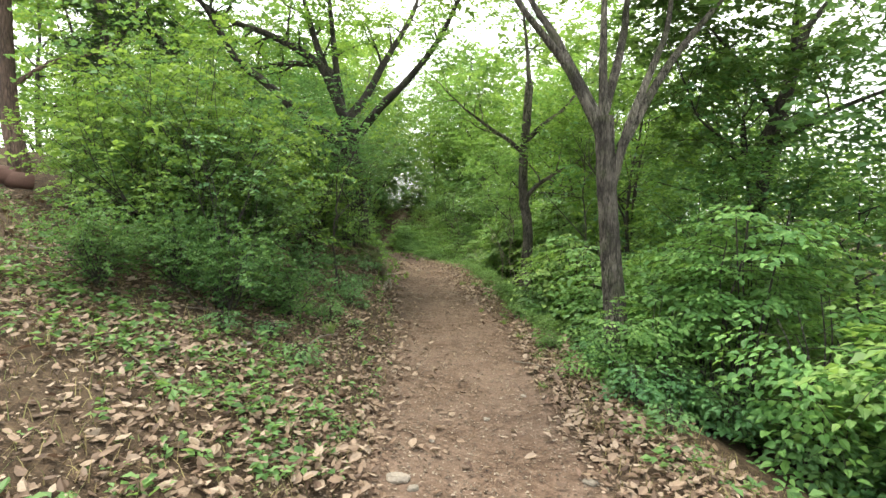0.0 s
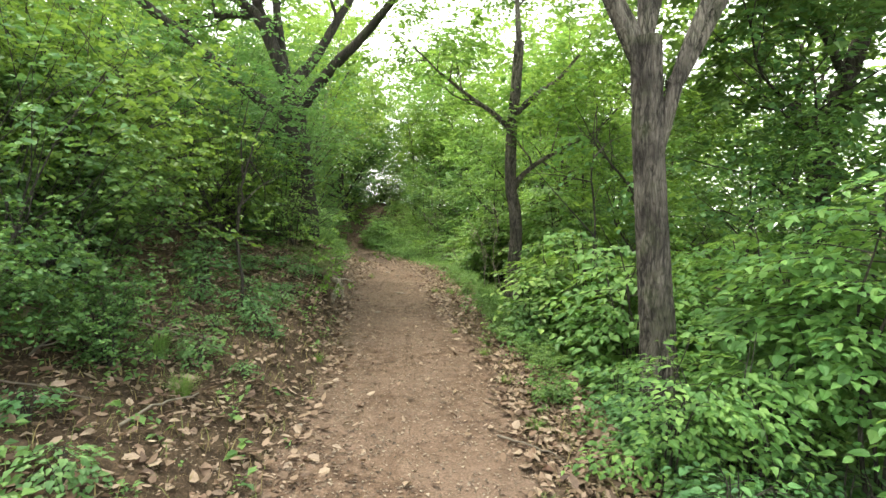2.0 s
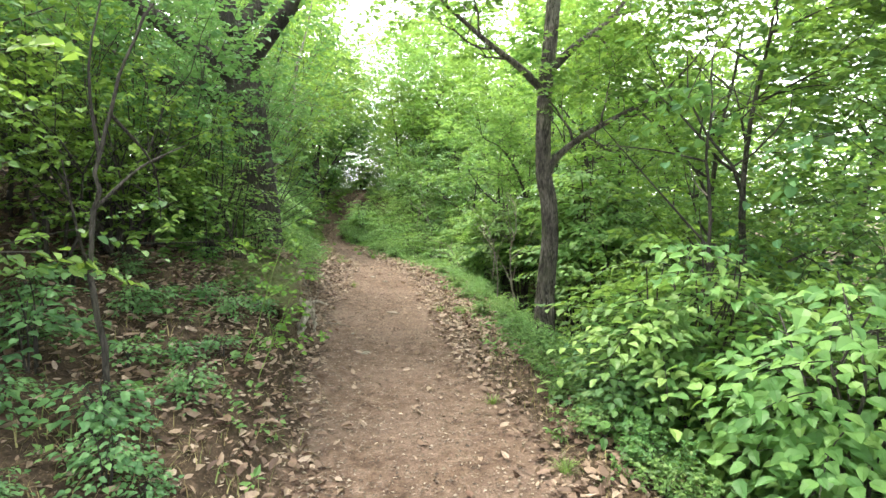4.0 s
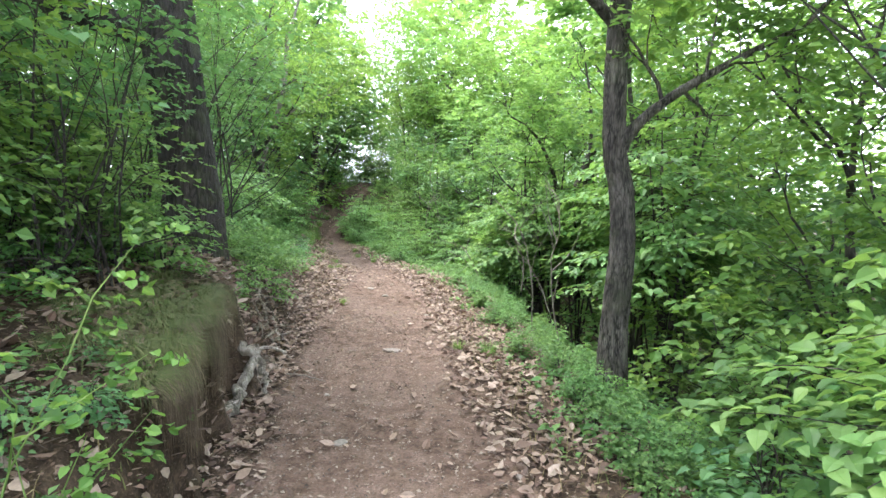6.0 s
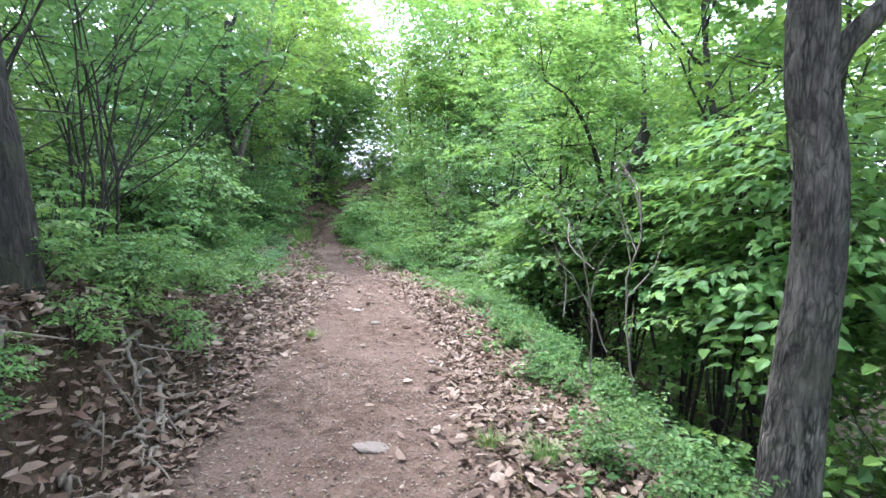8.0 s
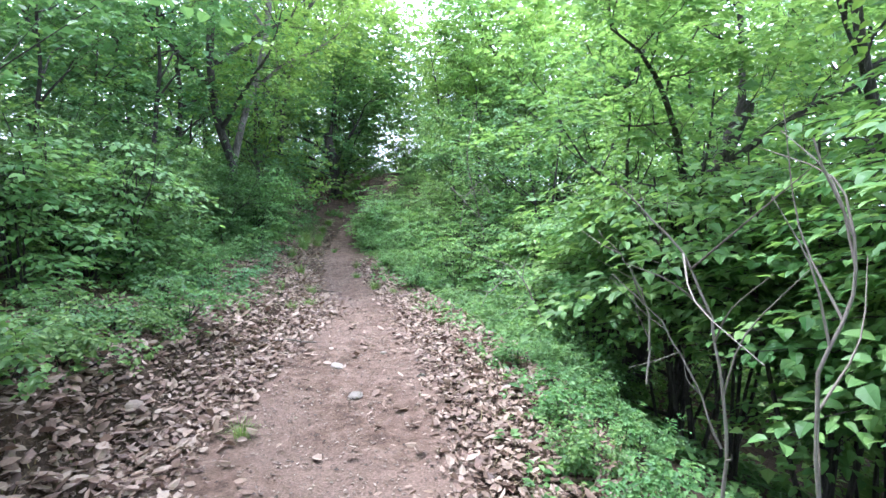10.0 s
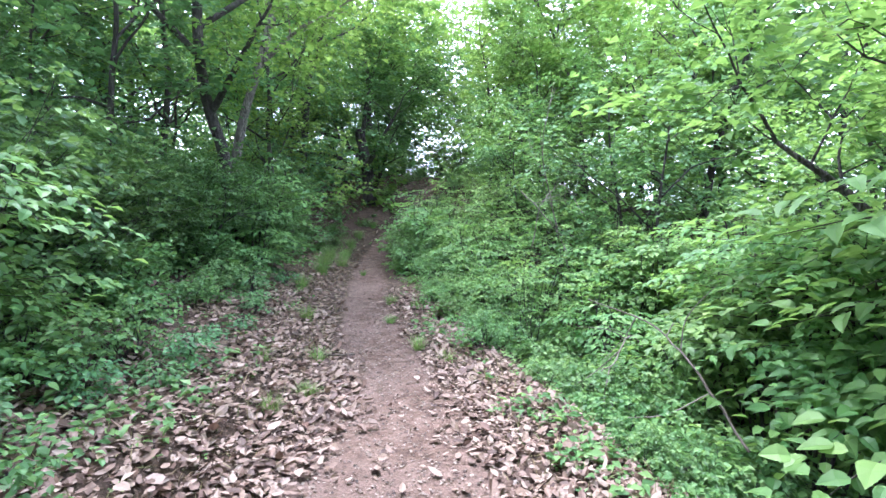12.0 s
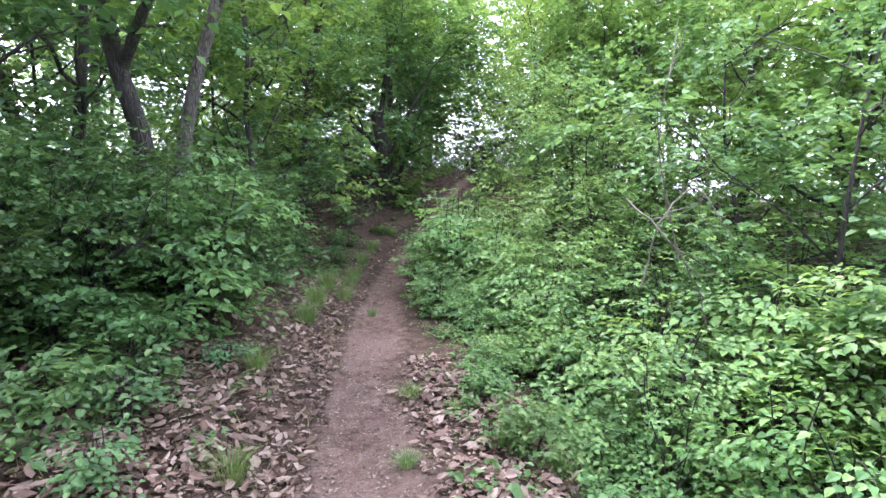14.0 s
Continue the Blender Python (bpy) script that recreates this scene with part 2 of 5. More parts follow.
def ground(x, y):
    u = x - along(XC, y)
    hw = along(HW, y)
    foot = (0.17 + lip(y)) * smoothstep(9.0, 9.6, y) * (1 - smoothstep(10.85, 11.15, y))
    left, right = np.maximum(-u - hw, 0), np.maximum(u - hw - along(VERGE, y), 0)
    z = along(ZP, y) - 0.05 * np.exp(-((u / np.maximum(hw, 0.1)) ** 2))
    z = z + along(BANK, y) * smoothstep(foot, foot + 0.45 - 0.29 * smoothstep(8.8, 9.6, y) * (1 - smoothstep(10.9, 11.6, y)), left) + 3.2 * (1 - np.exp(-np.maximum(left - 0.25, 0) / 8.0)) * (1 - 0.75 * smoothstep(24, 34, y)) * (1 - 0.45 * smoothstep(13, 18, y))
    z = z - 9.0 * (1 - np.exp(-right * along(FALL, y) / 9.0))
    off = np.clip(np.abs(u) - hw, 0, 1)
    near = np.exp(-(np.maximum(np.abs(u) - 20, 0) / 30))
    return z + ripple(x, y) * (0.018 + 0.05 * off) * near + ripple(x, y, 0, 4) * 0.5 * smoothstep(6, 20, np.abs(u))


def gz(x, y):
    return float(ground(np.float64(x), np.float64(y)))


# ---- mesh building ----
def quads_object(name, verts, quads, mat, parent=None, label="", smooth=False):
    """A mesh straight from arrays of places and of four corners a face."""
    me = bpy.data.meshes.new(name)
    nv, nf = len(verts), len(quads)
    me.vertices.add(nv)
    me.vertices.foreach_set("co", np.asarray(verts, np.float32).ravel())
    me.loops.add(nf * 4)
    me.loops.foreach_set("vertex_index", np.asarray(quads, np.int32).ravel())
    me.polygons.add(nf)
    me.polygons.foreach_set("loop_start", np.arange(nf, dtype=np.int32) * 4)
    me.polygons.foreach_set("use_smooth", np.full(nf, smooth))
    me.update(calc_edges=True)
    me.materials.append(mat)
    ob = new(name, me)
    if parent is not None:
        ob.parent = parent
    if label:
        tagged(ob, label)
    return ob


def unit(v):
    return v / np.maximum(np.linalg.norm(v, axis=-1, keepdims=True), 1e-9)


def leaf_arrays(place, way, face, length, width, fold=0.18, droop=0.12, fine=True):
    """Leaves with a folded midrib: base at place, tip along way, upper side towards face."""
    way = unit(way)
    side = unit(np.cross(way, face))
    up = np.cross(side, way)
    L, W = np.asarray(length)[:, None], np.asarray(width)[:, None]
    fold, droop = (np.asarray(k)[:, None] if np.ndim(k) else k for k in (fold, droop))

    def at(a, b, c):
        return place + way * L * a + side * W * b + up * (W * c)

    n = len(place)
    if fine:
        v = np.stack([at(0, 0, 0), at(0.3, 0.46, fold), at(0.68, 0.4, fold * 0.7 - droop), at(1, 0, -droop * 2.2), at(0.68, -0.4, fold * 0.7 - droop), at(0.3, -0.46, fold)], 1)
        q = np.array([[0, 1, 2, 3], [0, 3, 4, 5]])
    else:
        v = np.stack([at(0, 0, 0), at(0.42, 0.5, fold), at(1, 0, -droop), at(0.42, -0.5, fold)], 1)
        q = np.array([[0, 1, 2, 3]])
    k = v.shape[1]
    return v.reshape(-1, 3), (q[None] + (np.arange(n) * k)[:, None, None]).reshape(-1, 4)


def twig_leaves(rng, tips, per, length, fine=True, flat=0.75, spread=1.0, slim=0.76):
    """Leaves set alternately along each twig, lying mostly level as in a layered spray."""
    o = np.array([t[0] for t in tips])
    d = unit(np.array([t[1] for t in tips]))
    s = np.array([t[2] for t in tips])
    n = len(tips)
    f = np.tile(np.linspace(0.12, 1.0, per), (n, 1)) + rng.uniform(-0.04, 0.04, (n, per))
    place = o[:, None] + d[:, None] * (s[:, None] * f)[..., None]
    place[..., 2] -= 0.18 * s[:, None] * f**2
    sgn = np.where(np.arange(per) % 2 == 0, 1.0, -1.0)[None, :, None]
    perp = unit(np.cross(d, np.array([0, 0, 1.0])) + 1e-6)
    way = d[:, None] * 0.55 + sgn * perp[:, None] * spread * 0.9 + rng.normal(0, 0.28, (n, per, 3))
    way[..., 2] = way[..., 2] * (1 - flat * 0.6) - 0.18
    face = np.zeros((n, per, 3))
    face[..., 2] = 1
    face += rng.normal(0, 1.0 - flat + 0.08, (n, per, 3))
    place = place + rng.normal(0, 0.012, place.shape)
    size = length * rng.uniform(0.6, 1.15, n * per)
    return leaf_arrays(place.reshape(-1, 3), way.reshape(-1, 3), face.reshape(-1, 3), size, size * slim * rng.uniform(0.8, 1.2, n * per), fine=fine)


def ovate_arrays(place, way, face, length, width, fold=0.12, droop=0.16):
    """Broad leaves, rounded at the base and drawn out to a tip, folded along the midrib."""
    way = unit(way)
    side = unit(np.cross(way, face))
    up = np.cross(side, way)
    L, W = np.asarray(length)[:, None], np.asarray(width)[:, None]

    def at(a, b, c):
        return place + way * L * a + side * W * b + up * (W * c)

    v = np.stack([at(0, 0, 0), at(0.13, 0.36, fold * 0.8), at(0.4, 0.5, fold), at(0.76, 0.29, fold * 0.5 - droop), at(1, 0, -droop * 2.2),
                  at(0.76, -0.29, fold * 0.5 - droop), at(0.4, -0.5, fold), at(0.13, -0.36, fold * 0.8), at(0.42, 0, -0.02)], 1)
    q = np.array([[0, 1, 2, 8], [8, 2, 3, 4], [8, 4, 5, 6], [0, 8, 6, 7]])
    return v.reshape(-1, 3), (q[None] + (np.arange(len(place)) * 9)[:, None, None]).reshape(-1, 4)


def tube_arrays(points, radii, sides=7, rng=None, rough=0.0):
    p = np.asarray(points, float)
    t = unit(np.gradient(p, axis=0))
    ref = np.array([0.0, 1.0, 0.13]) if abs(t[0, 2]) > 0.6 else np.array([0.0, 0.1, 1.0])
    a = unit(np.cross(t, ref))
    b = np.cross(t, a)
    ang = np.linspace(0, 2 * np.pi, sides, endpoint=False)
    r = np.asarray(radii, float)[:, None] * np.ones(sides)
    if rng is not None and rough:
        r = r * (1 + rough * rng.normal(0, 1, r.shape))
    v = p[:, None] + r[..., None] * (np.cos(ang)[None, :, None] * a[:, None] + np.sin(ang)[None, :, None] * b[:, None])
    n = len(p)
    i, j = np.meshgrid(np.arange(n - 1), np.arange(sides), indexing="ij")
    j2 = (j + 1) % sides
    q = np.stack([i * sides + j, i * sides + j2, (i + 1) * sides + j2, (i + 1) * sides + j], -1).reshape(-1, 4)
    return v.reshape(-1, 3), q


def rugged_arrays(line, radii, seed, rug=1.0, sides=60, pitch=0.025):
    """A trunk whose bark stands out in long, broken ridges with furrows between."""
    line, radii = np.asarray(line, float), np.asarray(radii, float)
    run = np.concatenate([[0], np.cumsum(np.linalg.norm(np.diff(line, axis=0), axis=1))])
    s = np.linspace(0, run[-1], max(int(run[-1] / pitch), 8))
    p = np.stack([np.interp(s, run, line[:, k]) for k in range(3)], -1)
    r = np.interp(s, run, radii)
    v, q = tube_arrays(p, r, sides)
    A, S = np.meshgrid(np.linspace(0, 2 * np.pi, sides, endpoint=False), s)
    g = np.random.default_rng(seed)
    bend = sum(g.uniform(0.25, 0.6) * np.sin(S * g.uniform(3, 16) + k * A + g.uniform(0, 6.28)) for k in (1, 2, 3, 4))
    ridge = 1 - np.abs(np.sin(A * 6.5 + 1.9 * bend)) ** 0.7
    split = 0.5 + 0.5 * np.sin(S * 31 + 5 * bend + 3 * np.sin(3 * A + S * 4))
    swell = sum(g.uniform(0.01, 0.03) * np.sin(S * g.uniform(1, 5) + k * A + g.uniform(0, 6.28)) for k in (1, 2, 3))
    out = swell + 0.035 * rug - 0.13 * rug * ridge * (0.55 + 0.45 * split) + g.normal(0, 0.008, A.shape)
    centre = np.repeat(p, sides, 0)
    return centre + (v - centre) * (1 + out.reshape(-1, 1)), q


def joined(pieces):
    vs, qs, n = [], [], 0
    for v, q in pieces:
        vs.append(v)
        qs.append(q + n)
        n += len(v)
    return np.concatenate(vs), np.concatenate(qs)


def curve_points(points, steps=5):
    """A smooth line through the given points."""
    p = np.asarray(points, float)
    pp = np.vstack([2 * p[0] - p[1], p, 2 * p[-1] - p[-2]])
    out = []
    for i in range(1, len(pp) - 2):
        for s in range(steps):
            t = s / steps
            a, b, c, d = pp[i - 1 : i + 3]
            out.append(0.5 * (2 * b + (c - a) * t + (2 * a - 5 * b + 4 * c - d) * t * t + (3 * b - a - 3 * c + d) * t**3))
    out.append(p[-1])
    return np.array(out)


def grow(rng, p, d, length, r, depth, tubes, tips, kids=4, angle=0.8, lift=0.12, crook=0.22, twig=0.5, sides=5):
    """A branch with its side branches; tips collects the twigs that bear leaves."""
    n = 5
    pts, rad, q, way = [p], [r], p.copy(), unit(d)
    for i in range(n):
        way = unit(way + rng.normal(0, crook, 3) + np.array([0, 0, lift]))
        q = q + way * length / n
        pts.append(q.copy())
        rad.append(r * (1 - 0.75 * (i + 1) / n))
    tubes.append((np.array(pts), np.array(rad), sides) if depth else (np.array(pts)[[0, 2, 5]], np.array(rad)[[0, 2, 5]], 3))
    if depth == 0:
        for k in range(1, n + 1):
            side = unit(np.cross(way, rng.normal(0, 1, 3)))
            w = unit(way * 0.5 + side * rng.uniform(0.3, 1.0))
            w[2] = w[2] * 0.45 + 0.05
            tips.append((pts[k], w, twig * rng.uniform(0.6, 1.2)))
        return
    for k in range(kids):
        f = rng.uniform(0.3, 1.0) if k else 1.0
        i = min(int(f * n), n)
        base = pts[i]
        side = unit(np.cross(way, rng.normal(0, 1, 3)))
        w = unit(way * math.cos(angle) + side * math.sin(angle) * rng.uniform(0.7, 1.2))
        grow(rng, base, w, length * rng.uniform(0.5, 0.75), max(rad[i] * 0.7, 0.004), depth - 1, tubes, tips, kids, angle, lift, crook, twig, sides)


def root_empty(name, x, y, z=None):
    ob = new(name)
    ob.matrix_basis = Matrix.Translation((x, y, gz(x, y) if z is None else z))
    return ob


def tree(name, at, trunk, limbs, bark, leaf, seed, label, crown=(3, 3, 2.0), leafy=True, leaf_size=0.11, per=10, fine=False, trunk_r=(0.2, 0.15), limb_r=0.09, twig=0.55, flare=1.35, kids=4, angle=0.8, from_height=0.0, rug=1.0):
    """A tree whose trunk and main limbs follow the given lines; smaller branches and leaves grow from the limbs."""
    rng = np.random.default_rng(seed)
    o = np.array([at[0], at[1], gz(*at)])
    thing = tagged(root_empty(name, *at), label, "tree")
    line = curve_points(trunk) - o
    f = np.linspace(0, 1, len(line))
    rad = trunk_r[0] + (trunk_r[1] - trunk_r[0]) * f
    rad = rad * (1 + (flare - 1) * np.exp(-f * 9))
    v, q = rugged_arrays(line, rad, seed, rug)
    quads_object("trunk", v, q, bark, thing, smooth=True)
    tubes, tips = [], []
    for limb in limbs:
        lp = curve_points(np.asarray(limb, float)) - o
        lr = np.linspace(limb_r, limb_r * 0.35, len(lp))
        v, q = tube_arrays(lp, lr, 9, rng, 0.04)
        quads_object("limb", v, q, bark, thing, smooth=True)
        n = len(lp)
        for i in range(int(n * 0.45), n, 2):
            d = unit(lp[min(i + 1, n - 1)] - lp[i - 1])
            side = unit(np.cross(d, rng.normal(0, 1, 3)))
            w = unit(d * 0.6 + side * 0.9)
            if lp[i][2] + o[2] > from_height:
                grow(rng, lp[i], w, crown[0] * rng.uniform(0.3, 0.55), lr[i] * 0.5, 1, tubes, tips, kids, angle, 0.06, 0.2, twig, 5)
        d = unit(lp[-1] - lp[-3])
        grow(rng, lp[-1], d, crown[0] * 0.7, lr[-1] * 0.9, 2, tubes, tips, kids, angle, 0.1, 0.2, twig, 5)
    if tubes:
        v, q = joined([tube_arrays(*t) for t in tubes])
        tagged(quads_object("branchwork", v, q, bark, thing, smooth=True), kind="stuff")
    if leafy and tips:
        v, q = twig_leaves(rng, tips, per, leaf_size, fine)
        quads_object("crown", v, q, leaf, thing)
    return thing


def free_tree(name, at, height, spread, bark, leaf, seed, label, r=0.12, leaf_size=0.13, per=9, clear=0.35, kids=4, lean=(0, 0), twig=0.6, limbs=9, fine=False):
    """A forest tree of a given height: a bending trunk, limbs all round, a ragged crown with gaps."""
    rng = np.random.default_rng(seed)
    thing = tagged(root_empty(name, *at), label, "tree")
    n = 9
    pts = [np.array([0, 0, -0.15])]
    d = np.array([lean[0], lean[1], 1.0])
    for i in range(n):
        d = unit(d + rng.normal(0, 0.09, 3) + np.array([0, 0, 0.1]))
        pts.append(pts[-1] + d * height / n)
    line = curve_points(pts, 3)
    f = np.linspace(0, 1, len(line))
    v, q = tube_arrays(line, r * (1 - 0.8 * f) * (1 + 0.5 * np.exp(-f * 14)), 9, rng, 0.04)
    quads_object("trunk", v, q, bark, thing, smooth=True)
    tubes, tips = [], []
    for k in range(limbs):
        h = clear + (1 - clear) * (k + rng.uniform(0, 1)) / limbs
        i = min(int(h * (len(line) - 1)), len(line) - 1)
        a = k * 2.4 + rng.uniform(-0.5, 0.5)
        reach = spread * (1.15 - 0.75 * abs(h - 0.55)) * rng.uniform(0.6, 1.1)
        grow(rng, line[i], np.array([math.cos(a), math.sin(a), 0.35 + 0.5 * h]), reach, r * (1 - 0.8 * h) * 0.5 + 0.006, 2, tubes, tips, kids, 0.75, 0.05, 0.22, twig, 4)
    v, q = joined([tube_arrays(*t) for t in tubes])
    tagged(quads_object("branchwork", v, q, bark, thing, smooth=True), kind="stuff")
    v, q = twig_leaves(rng, tips, per, leaf_size, fine)
    quads_object("crown", v, q, leaf, thing)
    return thing


def shrub(name, seed, height, spread, leaf, bark, label, stems=7, depth=1, kids=4, leaf_size=0.07, per=9, fine=True, twig=0.4, flat=0.7, slim=0.76, lift=0.08, category="shrub", bare=0.0, stem_r=None):
    rng = np.random.default_rng(seed)
    thing = tagged(new(name), label, category, name.replace("_", " ") + "s beside the path")
    tubes, tips = [], []
    for k in range(stems):
        a = k * 2.4 + rng.uniform(-0.4, 0.4)
        out = rng.uniform(0.25, 1.0) * spread / height
        d = np.array([math.cos(a) * out, math.sin(a) * out, 1.0])
        tubes = []
        grow(rng, np.array([math.cos(a) * 0.06, math.sin(a) * 0.06, -0.06]), d, height * rng.uniform(0.6, 0.95), (0.012 + 0.006 * height) if stem_r is None else stem_r, depth, tubes, tips, kids, 0.95, lift, 0.2, twig, 4)
        v, q = joined([tube_arrays(*t) for t in tubes])
        quads_object("stem", v, q, bark, thing, smooth=True)
    v, q = twig_leaves(rng, tips, per, leaf_size, fine, flat, slim=slim)
    low = v[:, 2].reshape(-1, 6 if fine else 4).min(1) > max(0.01, bare * height)
    k = 6 if fine else 4
    keep = np.repeat(low, len(q) // len(low))
    quads_object("foliage", v, q[keep], leaf, thing)
    return thing


def tiered_shrub(name, seed, height, spread, leaf, bark, label, stems=4, fans=22, low=0.2, leaf_size=0.085, gap=0.07, slim=0.66, stem_r=0.012, category="shrub"):
    """A shrub whose side branches spread in level fans, tier above tier, each leaf turned up to the light."""
    rng = np.random.default_rng(seed)
    thing = tagged(new(name), label, category, name.replace("_", " ") + "s beside the path")
    place, way, face, twigs = [], [], [], []
    lines = []
    for k in range(stems):
        a = k * 2.4 + rng.uniform(-0.5, 0.5)
        lean = rng.uniform(0.1, 0.4) * spread
        h = height * rng.uniform(0.75, 1.0)
        pts = np.array([[math.cos(a) * 0.05, math.sin(a) * 0.05, -0.08], [math.cos(a) * lean * 0.3, math.sin(a) * lean * 0.3, h * 0.4], [math.cos(a) * lean * 0.7, math.sin(a) * lean * 0.7, h * 0.75], [math.cos(a) * lean, math.sin(a) * lean, h]])
        pts[1:3] += rng.normal(0, 0.05 * spread, (2, 3))
        line = curve_points(pts, 6)
        lines.append((line, a))
        v, q = tube_arrays(line, np.linspace(stem_r, stem_r * 0.35, len(line)), 5)
        quads_object("stem", v, q, bark, thing, smooth=True)
    for k in range(fans):
        line, a0 = lines[k % stems]
        f = low + (1 - low) * ((k // stems) + rng.uniform(0.1, 0.9)) / math.ceil(fans / stems)
        base = line[min(int(f * (len(line) - 1)), len(line) - 1)]
        a = a0 + rng.normal(0, 1.25)
        n = max(int(spread * rng.uniform(0.65, 1.1) * (1.1 - 0.45 * f) / gap), 5)
        d = np.array([math.cos(a), math.sin(a), 0.0])
        side = np.array([-d[1], d[0], 0.0])
        rise, sag = rng.uniform(0.05, 0.4), rng.uniform(0.25, 0.5)
        t = np.arange(n + 1) / n
        reach = n * gap
        rachis = base + d * (t * reach)[:, None] + side * (rng.normal(0, 0.12) * reach * t**2)[:, None]
        rachis[:, 2] += reach * (rise * t - sag * t**2)
        twigs.append(tube_arrays(rachis[:: max(n // 4, 1)], np.linspace(stem_r * 0.4, 0.0015, len(rachis[:: max(n // 4, 1)])), 3))
        tilt = unit(np.array([d[0] * 0.25, d[1] * 0.25, 1.0]) + rng.normal(0, 0.12, 3))
        for i in range(1, n + 1):
            sgn = 1 if i % 2 else -1
            m = int((1 - t[i]) * n * 0.55 + rng.uniform(0.6, 1.8)) if i < n else 1
            out = unit(d * rng.uniform(0.5, 0.9) + side * sgn)
            for j in range(m):
                p = rachis[i] + out * gap * (j + 0.2) + rng.normal(0, 0.012, 3)
                p[2] -= 0.05 * (j * gap) + 0.35 * (j * gap) ** 2
                place.append(p)
                way.append(unit(out * 0.6 + (side if j % 2 else d) * 0.6 * (sgn if j % 2 else 1) + rng.normal(0, 0.22, 3)) + np.array([0, 0, -0.15]))
                face.append(tilt + rng.normal(0, 0.2, 3))
    v, q = joined(twigs)
    tagged(quads_object("branchwork", v, q, bark, thing, smooth=True), kind="stuff")
    size = leaf_size * rng.uniform(0.6, 1.2, len(place))
    v, q = ovate_arrays(np.array(place), np.array(way), np.array(face), size, size * slim * rng.uniform(0.85, 1.15, len(place)))
    quads_object("foliage", v, q, leaf, thing)
    return thing


# ---- ground and path ----
def ground_sheets():
    fine_u = np.arange(-2.4, 2.41, 0.06)
    mid_u = np.concatenate([np.arange(2.5, 6, 0.15), np.arange(6, 16, 0.6), np.array([17, 19, 22, 26, 32, 40, 55, 80, 130, 220, 400])])
    us = np.concatenate([-mid_u[::-1], fine_u, mid_u])
    ys = np.concatenate([np.array([-400, -250, -150, -90, -60, -40, -28, -20, -14, -10, -7, -5, -3.5]), np.arange(-2.5, 0.5, 0.25), np.arange(0.5, 26, 0.08), np.arange(26, 42, 0.3), np.array([43, 45, 48, 52, 58, 66, 80, 110, 160, 260, 400])])
    U, Y = np.meshgrid(us, ys)
    X = U + along(XC, Y)
    Z = ground(X, Y)
    v = np.stack([X, Y, Z], -1).reshape(-1, 3)
    ny, nu = U.shape
    i, j = np.meshgrid(np.arange(ny - 1), np.arange(nu - 1), indexing="ij")
    q = np.stack([i * nu + j, i * nu + j + 1, (i + 1) * nu + j + 1, (i + 1) * nu + j], -1).reshape(-1, 4)
    hw = along(HW, Y)
    worn = (1 - smoothstep(-0.22, 0.3, np.abs(U) - hw + 0.16 * ripple(X * 1.3, Y * 1.3, 4, 16))) * (1 - 0.5 * smoothstep(-0.5, -0.9, U / hw) * smoothstep(9, 11, Y))
    on_path = (np.abs(U) < hw + 0.12 * ripple(X, Y, 8, 20)).ravel()[q[:, 0]]
    for name, pick, label in (("ground", ~on_path, "dark leafy forest soil rising to a bank"), ("path", on_path, "trodden red-brown earth footpath")):
        used, inv = np.unique(q[pick], return_inverse=True)
        ob = quads_object(name, v[used], inv.reshape(-1, 4), EARTH, smooth=True)
        a = ob.data.attributes.new("worn", "FLOAT", "POINT")
        a.data.foreach_set("value", worn.ravel()[used].astype(np.float32))
        tagged(ob, label, name, kind="structure")


ground_sheets()

# ---- large trees beside the path ----
tree("oak_tree", (-1.8, 11.87), [(-1.70, 11.87, 0.14), (-1.77, 11.87, 0.96), (-1.83, 11.87, 1.62), (-1.94, 11.87, 2.63), (-2.05, 11.87, 3.46)], [
    [(-2.03, 11.87, 3.24), (-2.26, 11.98, 4.30), (-2.41, 12.09, 5.33), (-2.56, 12.30, 6.55)],
    [(-1.98, 11.81, 3.13), (-1.29, 11.54, 3.92), (-0.73, 11.33, 4.42), (-0.08, 11.11, 5.19), (0.37, 10.89, 6.04)],
    [(-2.11, 11.92, 3.68), (-1.74, 12.20, 4.23), (-1.27, 12.52, 5.23), (-0.75, 12.85, 6.27), (-0.57, 13.07, 6.89)],
    [(-2.08, 11.81, 3.57), (-2.48, 11.65, 4.59), (-2.78, 11.54, 4.92), (-3.57, 11.33, 5.31), (-4.33, 11.11, 5.52), (-4.82, 10.89, 5.77)],
    [(-2.19, 11.87, 3.90), (-2.70, 11.76, 5.22), (-3.00, 11.65, 6.28)],
    [(-2.30, 11.98, 4.44), (-2.66, 12.20, 4.92), (-3.55, 12.63, 5.11), (-4.33, 12.96, 5.09)],
    [(-1.98, 11.81, 2.97), (-2.84, 11.33, 3.60), (-3.51, 10.89, 4.20), (-4.02, 10.56, 4.61), (-4.38, 10.35, 5.30), (-4.60, 10.13, 5.64)],
    [(-1.92, 11.81, 2.70), (-3.81, 11.33, 3.34), (-4.72, 10.89, 4.18), (-5.31, 10.67, 4.72), (-5.64, 10.46, 5.09), (-6.06, 10.24, 5.43)]],
    BARK_OAK, LEAF_OAK, 11, "big dark oak with spreading black limbs on the bank", trunk_r=(0.245, 0.2), flare=1.15, limb_r=0.11, crown=(1.8, 2, 2), leaf_size=0.12, per=8, kids=3, from_height=4.9)
